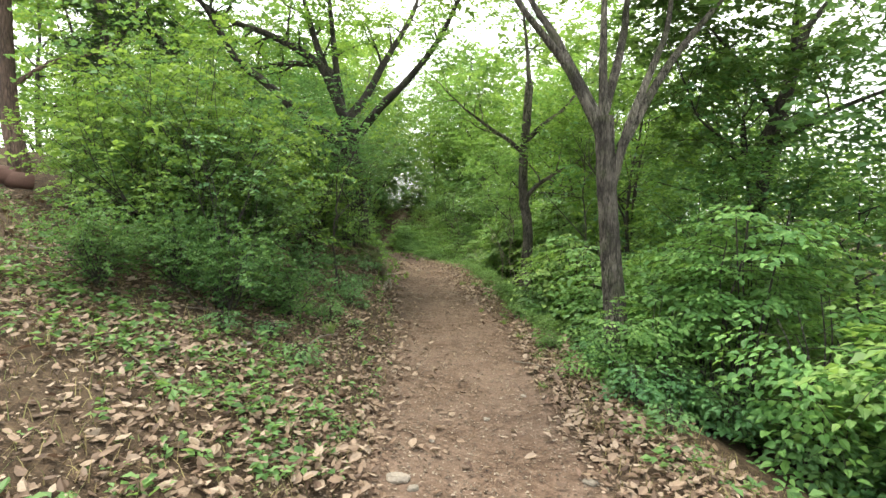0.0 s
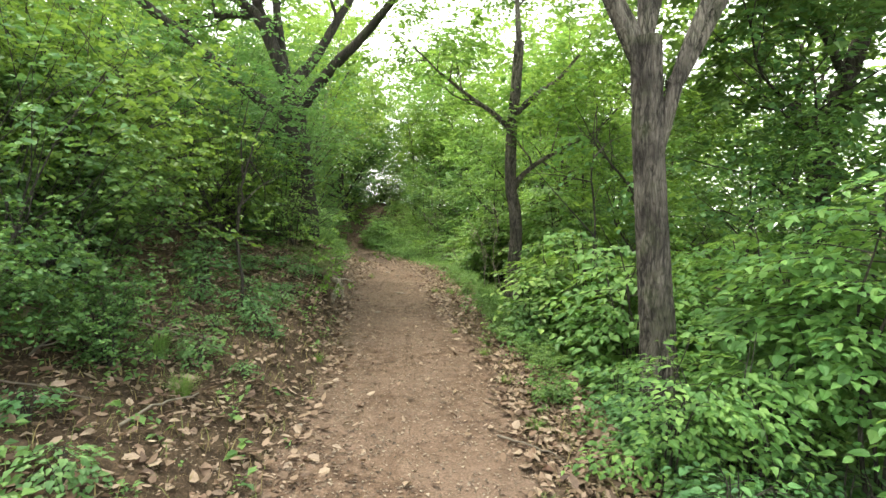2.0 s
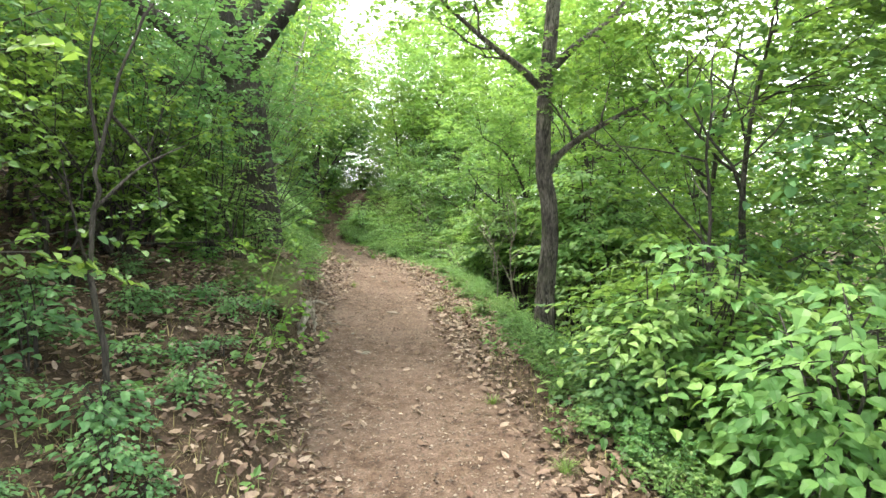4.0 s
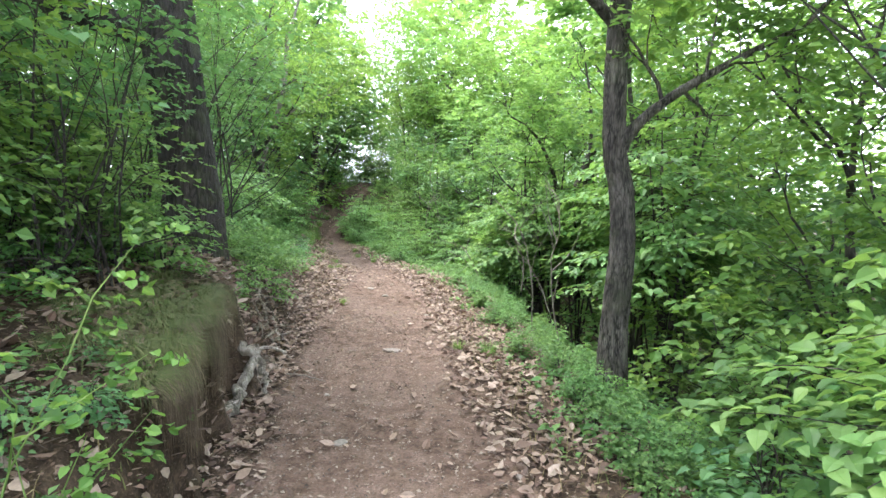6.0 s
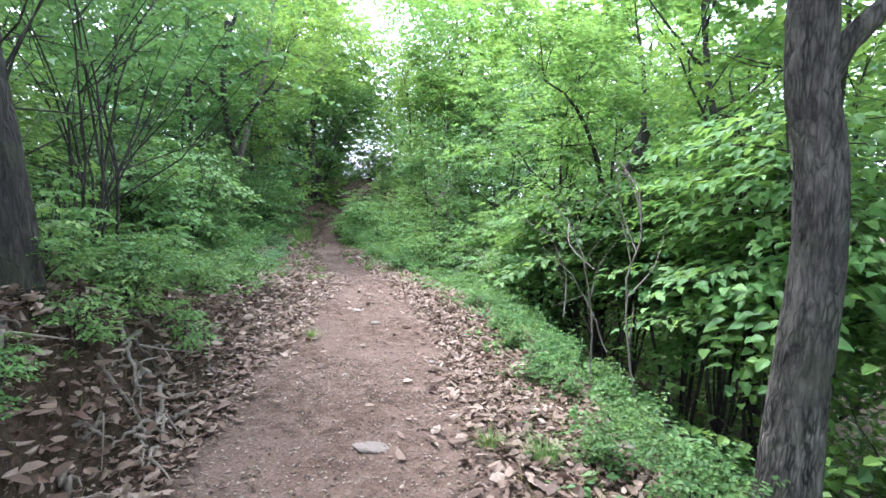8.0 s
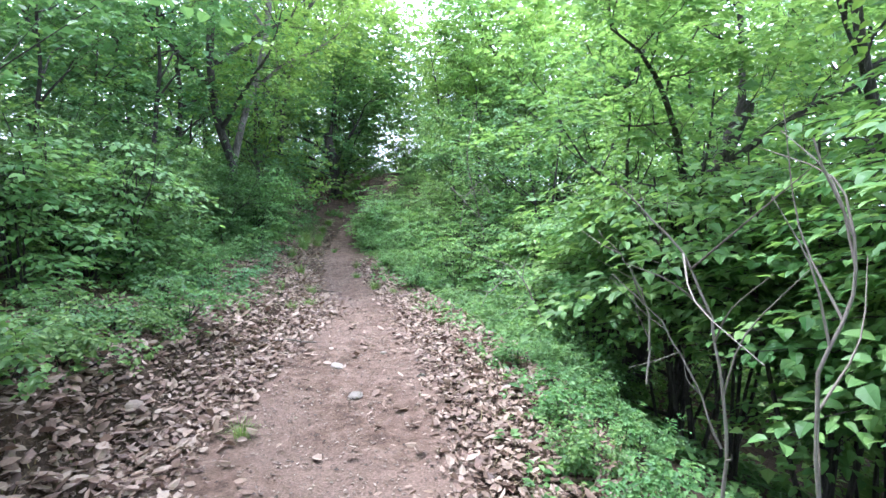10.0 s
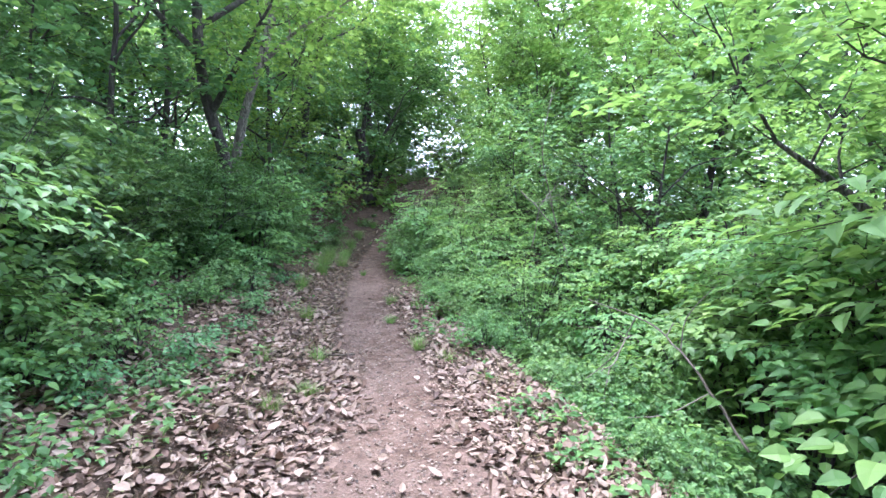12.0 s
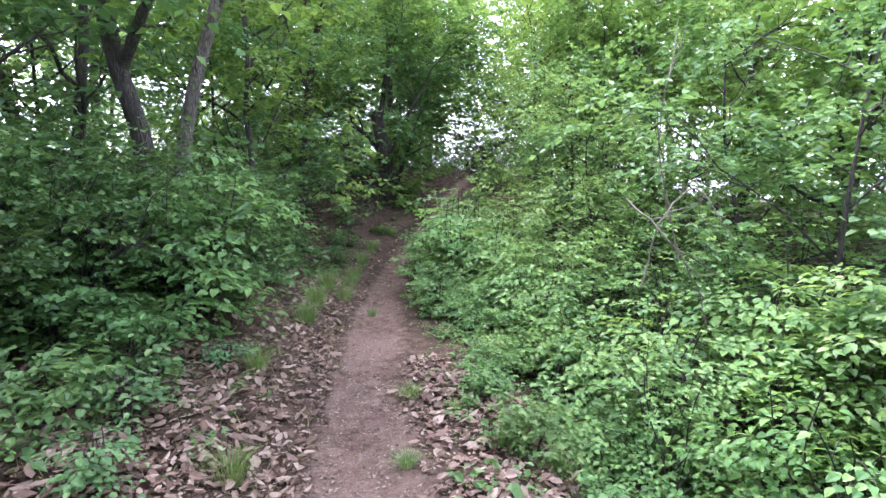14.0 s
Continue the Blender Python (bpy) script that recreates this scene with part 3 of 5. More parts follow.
tree("oak_tree", (2.07, 6.06), [(2.1, 6.06, -0.35), (2.08, 6.06, 0.3), (2.04, 6.06, 0.73), (1.99, 6.06, 1.19), (1.92, 6.06, 1.96), (1.86, 6.06, 2.75)], [
    [(1.86, 6.06, 2.6), (1.84, 6.1, 3.31), (1.86, 6.2, 4.1), (1.9, 6.3, 5.2)],
    [(1.85, 6.06, 2.5), (1.45, 6.0, 3.21), (1.1, 5.9, 3.6), (0.8, 5.8, 3.91), (0.4, 5.7, 4.5)],
    [(1.84, 6.06, 2.65), (1.32, 6.2, 3.64), (1.05, 6.4, 4.16), (0.8, 6.6, 4.9)],
    [(1.95, 6.06, 1.85), (2.11, 6.0, 2.6), (2.34, 6.0, 3.23), (2.51, 6.0, 3.72), (2.55, 6.0, 4.3)],
    [(2.05, 6.02, 2.4), (2.61, 6.2, 3.35), (3.2, 6.4, 4.07), (3.7, 6.6, 4.7)],
    [(1.87, 6.08, 2.8), (2.11, 6.3, 3.63), (2.22, 6.5, 4.22), (2.3, 6.7, 5.0)]],
    BARK_GREY, LEAF_OAK, 12, "many-stemmed oak with grey furrowed bark below the path edge", trunk_r=(0.125, 0.1), limb_r=0.06, crown=(1.9, 2, 2), leaf_size=0.12, from_height=4.1, rug=1.9)
tree("oak_tree", (2.0, 11.9), [(2.0, 11.9, -0.45), (1.99, 11.9, 0.05), (2.0, 11.9, 0.61), (2.02, 11.9, 1.12), (1.98, 11.9, 1.62), (1.9, 11.9, 2.0), (1.87, 11.9, 2.9), (1.92, 11.9, 3.7), (1.96, 11.9, 4.6)], [
    [(1.93, 11.9, 1.9), (2.02, 11.8, 2.15), (2.3, 11.7, 2.42), (2.75, 11.6, 2.7), (3.3, 11.5, 3.0)],
    [(1.92, 11.9, 3.3), (2.35, 12.0, 3.73), (2.79, 12.2, 4.08), (3.3, 12.4, 4.7)],
    [(1.9, 11.9, 3.0), (1.52, 11.8, 3.3), (1.05, 11.6, 3.55), (0.5, 11.4, 3.9)],
    [(1.96, 11.9, 4.5), (1.9, 12.0, 5.4), (1.8, 12.1, 6.3)]],
    BARK_GREY, LEAF_LIGHT, 13, "oak with deep furrowed grey-brown bark and one bent limb", trunk_r=(0.125, 0.085), limb_r=0.06, crown=(1.8, 2, 2), leaf_size=0.11, from_height=1.9, rug=1.4)
tree("pine_tree", (-7.06, 9.0), [(-7.0, 9.0, 1.9), (-7.15, 9.0, 2.9), (-7.21, 9.0, 3.47), (-7.24, 9.0, 4.48), (-7.26, 9.0, 6.5)], [
    [(-7.2, 9.0, 3.6), (-6.6, 9.2, 4.1), (-6.0, 9.4, 4.3)], [(-7.24, 9.0, 4.4), (-8.0, 8.8, 5.0), (-8.8, 8.6, 5.2)],
    [(-7.24, 9.0, 5.0), (-6.5, 8.8, 5.6), (-5.9, 8.6, 5.7)], [(-7.26, 9.0, 6.2), (-7.2, 9.2, 7.2), (-7.0, 9.3, 8.0)]],
    BARK_PINE, LEAF_PINE, 14, "pine with a red-brown trunk at the clearing", trunk_r=(0.14, 0.11), limb_r=0.045, crown=(1.3, 1, 1), leaf_size=0.1, per=14, kids=4)
tree("oak_tree", (-6.72, 11.0), [(-6.7, 11.0, 2.2), (-6.76, 11.0, 3.0), (-6.81, 11.0, 3.82), (-6.89, 11.0, 5.17), (-6.94, 11.0, 6.4)], [
    [(-6.8, 11.0, 3.6), (-7.3, 11.0, 4.6), (-7.6, 11.0, 5.6)], [(-6.85, 11.0, 4.6), (-6.3, 11.1, 5.6), (-6.0, 11.2, 6.6)], [(-6.9, 11.0, 6.2), (-7.0, 11.0, 7.4), (-7.1, 11.0, 8.2)]],
    BARK_GREY, LEAF_OAK, 15, "grey-barked oak beyond the dense shrubs", trunk_r=(0.14, 0.12), limb_r=0.06, crown=(2.0, 2, 2), leaf_size=0.12)
tree("oak_tree", (5.5, 9.0), [(5.35, 9.0, -2.2), (5.4, 9.0, 0.0), (5.43, 9.0, 1.81), (5.61, 9.0, 3.06), (5.81, 9.0, 3.72), (6.08, 9.0, 4.84)], [
    [(5.42, 9.0, 1.7), (5.3, 9.3, 2.95), (5.5, 9.6, 3.96)], [(5.6, 9.0, 2.9), (6.6, 8.7, 3.5), (7.6, 8.4, 3.9)],
    [(5.7, 9.0, 3.3), (4.9, 8.6, 4.0), (4.2, 8.2, 4.4)], [(5.9, 9.0, 4.2), (5.6, 8.5, 5.2), (5.3, 8.0, 5.8)], [(6.0, 9.0, 4.7), (6.8, 9.3, 5.6), (7.3, 9.6, 6.2)], [(5.5, 9.0, 2.2), (4.9, 8.6, 2.7), (4.3, 8.2, 2.9)]],
    BARK_DARK, LEAF_DARK, 16, "dark leafy tree leaning down the slope", trunk_r=(0.15, 0.09), limb_r=0.06, crown=(3.0, 2, 2), leaf_size=0.13, per=14, kids=5)
tree("dark_tree", (-3.66, 29.9), [(-3.65, 29.90, -0.1), (-3.68, 29.90, 0.75), (-3.73, 29.90, 1.57), (-3.83, 29.90, 2.33), (-4.05, 29.90, 3.25)], [
    [(-3.70, 29.90, 1.25), (-3.35, 29.90, 2.05), (-3.15, 30.00, 2.85)], [(-3.85, 29.90, 2.25), (-4.45, 29.80, 2.85), (-5.15, 29.70, 3.15)],
    [(-3.80, 29.90, 2.15), (-3.25, 29.60, 3.05), (-2.85, 29.40, 3.65)], [(-3.95, 29.90, 2.95), (-3.85, 30.00, 4.05), (-3.75, 30.10, 4.65)], [(-3.80, 29.90, 2.15), (-4.75, 29.40, 2.45), (-5.65, 29.00, 2.55)]],
    BARK_DARK, LEAF_DARK, 17, "small crooked dark tree at the end of the path", trunk_r=(0.24, 0.13), limb_r=0.075, crown=(1.7, 1, 1), leaf_size=0.13)
tree("oak_tree", (2.79, 18.3), [(2.77, 18.3, -0.9), (2.8, 18.3, -0.5), (2.87, 18.3, -0.15), (3.05, 18.3, 0.4), (3.25, 18.3, 0.95), (3.6, 18.3, 1.75), (3.9, 18.3, 2.6)], [
    [(2.87, 18.3, -0.15), (2.6, 18.3, 0.4), (2.5, 18.2, 1.2), (2.4, 18.0, 2.0)], [(3.3, 18.3, 1.1), (3.0, 18.0, 2.0), (2.6, 17.6, 2.6), (2.2, 17.2, 2.9)],
    [(3.6, 18.3, 1.75), (4.3, 18.0, 2.4), (5.0, 17.8, 2.8)], [(3.85, 18.3, 2.5), (3.9, 18.6, 3.6), (3.8, 18.8, 4.5)], [(3.1, 18.3, 0.6), (2.6, 18.6, 1.4), (2.1, 18.9, 1.9)]],
    BARK_DARK, LEAF_LIGHT, 18, "dark leaning tree on the steep slope with bright layered leaves", trunk_r=(0.15, 0.09), limb_r=0.05, crown=(1.9, 1, 1), leaf_size=0.1, per=11)
tree("oak_tree", (-3.82, 21.6), [(-3.75, 21.6, 0.6), (-3.8, 21.6, 1.3), (-3.85, 21.6, 1.9), (-4.1, 21.6, 2.7), (-4.2, 21.6, 3.8), (-4.1, 21.6, 5.0)], [
    [(-4.0, 21.6, 2.5), (-3.4, 21.3, 3.2), (-2.9, 21.0, 3.7)], [(-4.15, 21.6, 3.2), (-4.9, 21.4, 4.0), (-5.4, 21.2, 4.6)], [(-4.15, 21.6, 4.5), (-3.9, 21.9, 5.6), (-3.7, 22.0, 6.4)], [(-4.2, 21.6, 3.6), (-3.6, 22.2, 4.3), (-3.0, 22.6, 4.8)]],
    BARK_DARK, LEAF_OAK, 19, "dark forked tree in the undergrowth", trunk_r=(0.085, 0.06), limb_r=0.05, crown=(1.9, 1, 1), leaf_size=0.1, per=6)
tree("pale_tree", (-4.35, 22.9), [(-4.5, 22.9, 0.7), (-4.35, 22.9, 1.8), (-4.15, 22.9, 2.7), (-3.85, 22.9, 3.6), (-3.6, 22.9, 4.6), (-3.5, 22.9, 6.0)], [
    [(-3.9, 22.9, 3.4), (-3.2, 22.7, 3.9), (-2.6, 22.5, 4.1)], [(-3.6, 22.9, 4.6), (-4.2, 23.2, 5.4), (-4.6, 23.4, 6.2)], [(-3.5, 22.9, 5.8), (-3.2, 23.0, 7.0), (-3.0, 23.0, 8.0)]],
    BARK_PALE, LEAF_OAK, 20, "slim leaning tree with pale smooth bark", trunk_r=(0.075, 0.055), limb_r=0.04, crown=(2.0, 1, 1), leaf_size=0.1, per=6)

# ---- woods on both sides and ahead ----
woods = [
    free_tree("forest_tree", (-4.6, 34.5), 10.0, 2.6, BARK_DARK, LEAF_OAK, 31, "slim forest tree with an airy light-green crown", r=0.12, lean=(-0.05, 0), kids=3, leaf_size=0.23, limbs=10, per=9),
    free_tree("forest_tree", (0.4, 36.0), 11.0, 2.8, BARK_DARK, LEAF_LIGHT, 32, "tall forest tree with dark trunk and light crown", r=0.14, lean=(-0.06, 0), kids=3, leaf_size=0.23, limbs=10, per=9),
    free_tree("forest_tree", (4.6, 27.0), 8.0, 2.8, BARK_DARK, LEAF_OAK, 33, "forest tree with a low wide leafy crown", r=0.12, clear=0.2, kids=3, leaf_size=0.22, limbs=11, per=9),
    free_tree("forest_tree", (-9.5, 24.0), 9.0, 2.8, BARK_DARK, LEAF_LIGHT, 34, "bushy forest tree branching from low down", r=0.13, clear=0.15, limbs=11, kids=3, leaf_size=0.21, per=9)]
rng = np.random.default_rng(77)
spots = [(-4.6, 34.5), (0.4, 36.0), (4.6, 27.0), (-9.5, 24.0), (-6.0, 15.0)]


def scatter_trees(count, x0, x1, y0, y1, apart, s0, s1, picks=(0, 1, 2, 3)):
    made = 0
    for _ in range(count * 25):
        if made == count:
            return
        x, y = rng.uniform(x0, x1), rng.uniform(y0, y1)
        if abs(x - float(along(XC, y))) < 2.6 or min((x - a) ** 2 + (y - b) ** 2 for a, b in spots) < apart**2:
            continue
        spots.append((x, y))
        made += 1
        src = woods[int(rng.choice(picks))]
        copy_thing(src, pose(x, y, gz(x, y) - 0.1, 0, 0, rng.uniform(0, 360)) @ Matrix.Scale(rng.uniform(s0, s1), 4))


scatter_trees(10, -12, 8, 31, 44, 1.7, 0.75, 1.15)
scatter_trees(6, -14, 12, 44, 54, 2.6, 0.8, 1.2)
scatter_trees(7, -11, -4.5, 13, 31, 1.9, 0.6, 1.05)
scatter_trees(5, -20, -10, 14, 34, 2.6, 0.8, 1.2)
scatter_trees(7, 4.6, 9, 11, 31, 1.9, 0.6, 1.0, (1, 2, 3))
scatter_trees(6, 9, 20, 2, 40, 2.8, 0.8, 1.25)
scatter_trees(5, -9, 9, -14, -7, 3.0, 0.7, 1.0)

# ---- shrubs ----
shrub_kinds = {
    # leaf colours imitate light: yellow-green for the lit thicket, dark for its shaded core
    "dark": [shrub("dense_shrub", 41 + i, h, s, mat, BARK_DARK, "dense dark-green thicket shrub beside the path", stems=15, kids=6, leaf_size=0.064, per=13, twig=0.4, flat=0.6) for i, (h, s, mat) in enumerate([(2.0, 1.0, LEAF_OAK), (1.5, 0.9, LEAF_DARK)])],
    "layer": [shrub("hornbeam_shrub", 51 + i, h, s, LEAF_LIGHT, BARK_DARK, "light-green shrub with level layered sprays of leaves", stems=9, kids=4, leaf_size=0.08, per=10, twig=0.5, flat=0.85, lift=0.0, fine=False, stem_r=0.014) for i, (h, s) in enumerate([(1.7, 1.1), (1.2, 1.0), (2.3, 1.2)])],
    "spray": [tiered_shrub("hornbeam_shrub", 56 + i, h, s, LEAF_LIGHT, BARK_DARK, "light-green shrub with level layered sprays of leaves", 5, n, 0.12, 0.085, 0.062) for i, (h, s, n) in enumerate([(1.6, 1.05, 34), (1.1, 0.9, 26)])],
    "canopy": [tiered_shrub("overhanging_shrub", 86 + i, h, s, LEAF_LIGHT, BARK_DARK, "tall shrub with bare grey stems under layered bright leaves", 5, n, 0.52, 0.098, 0.07, stem_r=0.02) for i, (h, s, n) in enumerate([(3.2, 1.5, 40), (2.8, 1.4, 34)])],
    "stemmy": [shrub("tall_shrub", 46 + i, h, s, LEAF_HAZEL, BARK_DARK, "tall shrub with thin bare stems and leaves above", stems=6, kids=4, leaf_size=0.065, per=11, twig=0.45, flat=0.75, bare=0.42, lift=0.16, stem_r=0.013) for i, (h, s) in enumerate([(2.7, 0.8), (2.3, 0.8)])],
    "broad": [tiered_shrub("broadleaf_shrub", 61 + i, h, s, LEAF_HAZEL, BARK_DARK, "low shrub with broad fresh-green leaves", 5, n, 0.25, 0.1, 0.082, 0.74) for i, (h, s, n) in enumerate([(0.9, 0.7, 26), (0.6, 0.55, 18)])],
    "low": [shrub("undergrowth_shrub", 71 + i, h, s, LEAF_HERB, BARK_DARK, "low leafy undergrowth bush", stems=8, kids=3, leaf_size=0.078, per=7, twig=0.27, flat=0.75) for i, (h, s) in enumerate([(0.55, 0.55), (0.8, 0.6)])]}
placed_first = set()


def outline(thing):
    """The places of a plant's leaves, thinned out."""
    name = [c for c in thing.children if c.data.materials[0].name.endswith("leaves")][0].data
    co = np.empty(len(name.vertices) * 3, np.float32)
    name.vertices.foreach_get("co", co)
    return co.reshape(-1, 3)[::3]


def clear_of_walk(thing, m, room=0.5):
    """Moves a pose away from the middle of the path until no leaf hangs where one walks."""
    co = np.c_[outline(thing), np.ones(len(outline(thing)))]
    for _ in range(8):
        w = co @ np.array(m).T
        mid = along(WALK, w[:, 1])
        if not np.any((np.abs(w[:, 0] - mid) < room) & (w[:, 2] - ground(mid, w[:, 1]) < 2.1) & (w[:, 1] > -1) & (w[:, 1] < 18.5)):
            return m
        side = 1 if m.translation.x > float(along(WALK, m.translation.y)) else -1
        m = Matrix.Translation((0.2 * side, 0, 0)) @ m
    return m


WALK = smooth_line([-30, 0, 2.5, 5, 8, 12, 14, 16, 18, 90], [0.0, 0.0, 0.34, 0.0, 0.16, 0.36, -0.05, -0.35, -0.7, -0.9])


def plant(kind, x, y, scale=1.0, which=None):
    group = shrub_kinds[kind]
    i = int(rng.integers(len(group))) if which is None else which
    m = pose(x, y, gz(x, y) - 0.02, rng.uniform(-5, 5), rng.uniform(-5, 5), rng.uniform(0, 360)) @ Matrix.Scale(scale, 4)
    m = clear_of_walk(group[i], m)
    m.translation.z = gz(m.translation.x, m.translation.y) - 0.02
    if (kind, i) not in placed_first:
        placed_first.add((kind, i))
        group[i].matrix_basis = m
        return group[i]
    return copy_thing(group[i], m)


def row(kind, y0, y1, step, off0, off1, s0, s1, side):
    """Shrubs along one side of the path, off metres outside its edge."""
    y = y0
    while y < y1:
        off = rng.uniform(off0, off1)
        yy = y + rng.uniform(-0.3, 0.3) * step
        if not (side > 0 and 8.9 < yy < 11.3 and off < 1.75 and kind in ("broad", "spray")) and not (side < 0 and 18.3 < yy < 20.4 and kind == "layer") and not (side > 0 and 17.3 < yy < 20.6 and kind == "canopy" and off < 2.6) and not (side > 0 and 13.2 < yy < 18.2 and kind in ("layer", "spray")):
            plant(kind, float(along(XC, yy) + side * (along(HW, yy) + off)), yy, rng.uniform(s0, s1))
        y += step


# thicket on the bank at the start
for x, y, s in [(-2.35, 6.4, 0.8), (-2.8, 6.7, 1.05), (-3.6, 6.9, 1.2), (-4.4, 7.4, 0.85), (-3.2, 7.7, 1.2), (-2.9, 7.2, 1.1), (-2.2, 9.2, 0.75), (-4.4, 8.4, 0.9), (-3.9, 9.2, 1.1)]:
    plant("dark", x, y, s)
for x, y, s in [(-3.0, 6.2, 0.8), (-4.4, 6.6, 0.8), (-5.2, 8.0, 0.7), (-3.6, 7.4, 1.2), (-3.1, 6.9, 1.05), (-3.0, 12.8, 0.9), (-3.6, 12.4, 1.1), (-4.8, 11.5, 1.2)]:
    plant("layer", x, y, s)
for x, y, s in [(-2.5, 8.9, 1.05), (-3.1, 9.3, 1.1), (-2.2, 9.6, 1.0), (-1.8, 10.0, 0.85), (-2.9, 10.4, 1.1), (-3.8, 10.6, 1.1), (-2.2, 12.0, 1.0), (-2.0, 13.0, 0.95), (-3.0, 11.6, 1.1), (-2.4, 14.0, 1.0), (-1.9, 11.4, 0.7)]:
    plant("stemmy", x, y, s)
for x, y, s in [(-1.95, 10.7, 0.6), (-2.0, 11.2, 0.7), (-1.65, 12.0, 0.6), (-1.6, 12.7, 0.6), (-2.3, 10.2, 0.7), (-1.8, 13.2, 0.8)]:
    plant("low", x, y, s)
for x, y, s in [(-1.35, 7.3, 0.5), (-1.8, 7.6, 0.55), (-1.3, 8.2, 0.55), (-1.7, 8.6, 0.5), (-2.2, 8.2, 0.6), (-1.25, 8.9, 0.5), (-0.95, 6.1, 0.5), (-2.6, 5.9, 0.45), (-2.0, 9.0, 0.5)]:
    plant("broad", x, y, s)
for x, y, s in [(-1.85, 10.1, 0.85), (-2.4, 9.7, 1.05), (-2.2, 10.6, 1.0)]:
    plant("layer", x, y, s, 1)
for x, y, s in [(-1.55, 10.75, 0.5), (-1.75, 10.85, 0.62), (-1.3, 11.35, 0.45), (-1.42, 12.0, 0.62), (-1.5, 12.6, 0.7), (-1.42, 13.1, 0.7), (-1.75, 12.3, 0.85), (-2.0, 12.9, 1.0), (-2.3, 12.3, 1.1), (-1.8, 13.5, 0.9), (-2.4, 13.2, 1.2)]:
    plant("spray", x, y, s, 1)
plant("stemmy", -1.65, 10.3, 0.75)
plant("broad", -1.12, 9.15, 0.6, 1)
plant("spray", 1.7, 11.3, 0.68, 1)
plant("broad", -1.3, 9.5, 0.45, 1)
for x, y, s in [(-1.5, 25.0, 0.95), (-1.5, 26.0, 0.98), (-1.45, 27.0, 0.98), (-0.8, 24.4, 0.95), (-0.9, 25.6, 1.05)]:
    plant("spray", x, y, s, 0)
for x, y, s in [(-3.3, 21.4, 1.0), (-3.0, 15.6, 0.9)]:
    plant("spray", x, y, s, 0)
# the dark-leaved variant stands in for foliage in shade here
for x, y, s in [(-3.9, 19.9, 0.9), (-3.8, 20.6, 1.1), (-3.5, 21.6, 0.9)]:
    plant("dark", x, y, s, 1)
for x, y, s in [(-3.9, 18.9, 1.1), (-4.2, 18.0, 1.0), (-3.6, 16.8, 0.9), (-3.8, 17.6, 1.2), (-3.5, 15.6, 1.1)]:
    plant("dark", x, y, s, 1)
plant("spray", -1.8, 9.9, 0.7)
plant("spray", -2.2, 10.3, 0.8)
for x, y, s in [(1.55, 9.3, 1.25), (2.0, 9.7, 1.45), (1.72, 11.35, 0.45), (1.55, 8.5, 1.2), (1.95, 8.9, 1.4), (2.4, 9.3, 1.5)]:
    plant("broad", x, y, s, 0)
for x, y, s in [(1.75, 5.2, 0.6), (2.3, 5.3, 0.75), (3.1, 7.3, 1.1), (2.1, 8.7, 1.1), (2.5, 7.4, 1.2), (2.3, 8.6, 1.2), (2.9, 6.6, 1.2), (2.0, 10.6, 0.9), (2.6, 9.8, 1.3)]:
    plant("spray", x, y, s)
for x, y, s in [(1.75, 5.65, 0.85), (1.9, 5.35, 0.95), (2.2, 4.9, 1.0), (2.6, 4.6, 1.05), (2.5, 5.5, 1.1)]:
    plant("broad", x, y, s, 0)
for x, y, s in [(-2.4, 5.7, 0.8), (-3.1, 6.1, 0.85)]:
    plant("stemmy", x, y, s)
for x, y, s in [(-1.15, 4.5, 0.75), (-1.5, 4.8, 0.7), (-1.85, 4.55, 0.7)]:
    plant("broad", x, y, s, 1)
# downhill side
for x, y, s in [(3.2, 6.0, 0.9), (2.95, 5.1, 0.75), (3.5, 6.9, 1.0)]:
    plant("canopy", x, y, s)
row("broad", 4.0, 6.6, 0.42, 0.75, 1.3, 0.85, 1.15, 1)
row("canopy", 5.5, 9.8, 0.9, 1.8, 2.7, 0.72, 0.95, 1)
row("broad", 3.0, 6.4, 0.5, 1.5, 2.3, 1.1, 1.45, 1)
row("spray", 2.2, 4.4, 0.7, 2.0, 2.8, 0.9, 1.1, 1)
row("spray", 3.5, 11.5, 0.8, 1.9, 3.0, 0.8, 1.15, 1)
row("spray", 7.7, 10.2, 0.6, 1.15, 1.8, 0.9, 1.1, 1)
row("spray", 6.0, 10.5, 0.9, 1.7, 2.6, 0.9, 1.2, 1)
row("broad", 8.4, 10.5, 0.55, 0.7, 1.2, 0.7, 1.0, 1)
row("layer", 2.0, 30.0, 1.6, 3.2, 5.0, 1.0, 1.5, 1)
row("low", 6.5, 10.8, 0.45, 0.35, 0.6, 0.5, 0.8, 1)
row("low", 11.0, 18.0, 0.5, 0.95, 1.6, 0.55, 0.8, 1)
row("low", 10.8, 17.5, 0.45, 0.55, 0.95, 0.45, 0.7, 1)
row("canopy", 13.8, 17.6, 0.7, 2.8, 3.5, 1.4, 1.6, 1)
row("canopy", 17.6, 20.5, 0.75, 2.5, 3.3, 0.95, 1.2, 1)
row("canopy", 13.0, 24.0, 1.6, 3.2, 4.2, 1.0, 1.3, 1)
row("low", 17.5, 29.0, 0.6, 0.6, 1.0, 0.75, 1.1, 1)
row("low", 17.0, 25.0, 0.65, 1.1, 1.8, 1.0, 1.4, 1)
row("layer", 21.0, 27.0, 0.8, 1.3, 2.4, 0.6, 0.9, 1)
row("low", 17.2, 22.0, 0.6, 1.7, 2.5, 1.1, 1.5, 1)
row("layer", 27.5, 38.0, 0.9, 0.9, 3.0, 0.45, 0.65, 1)
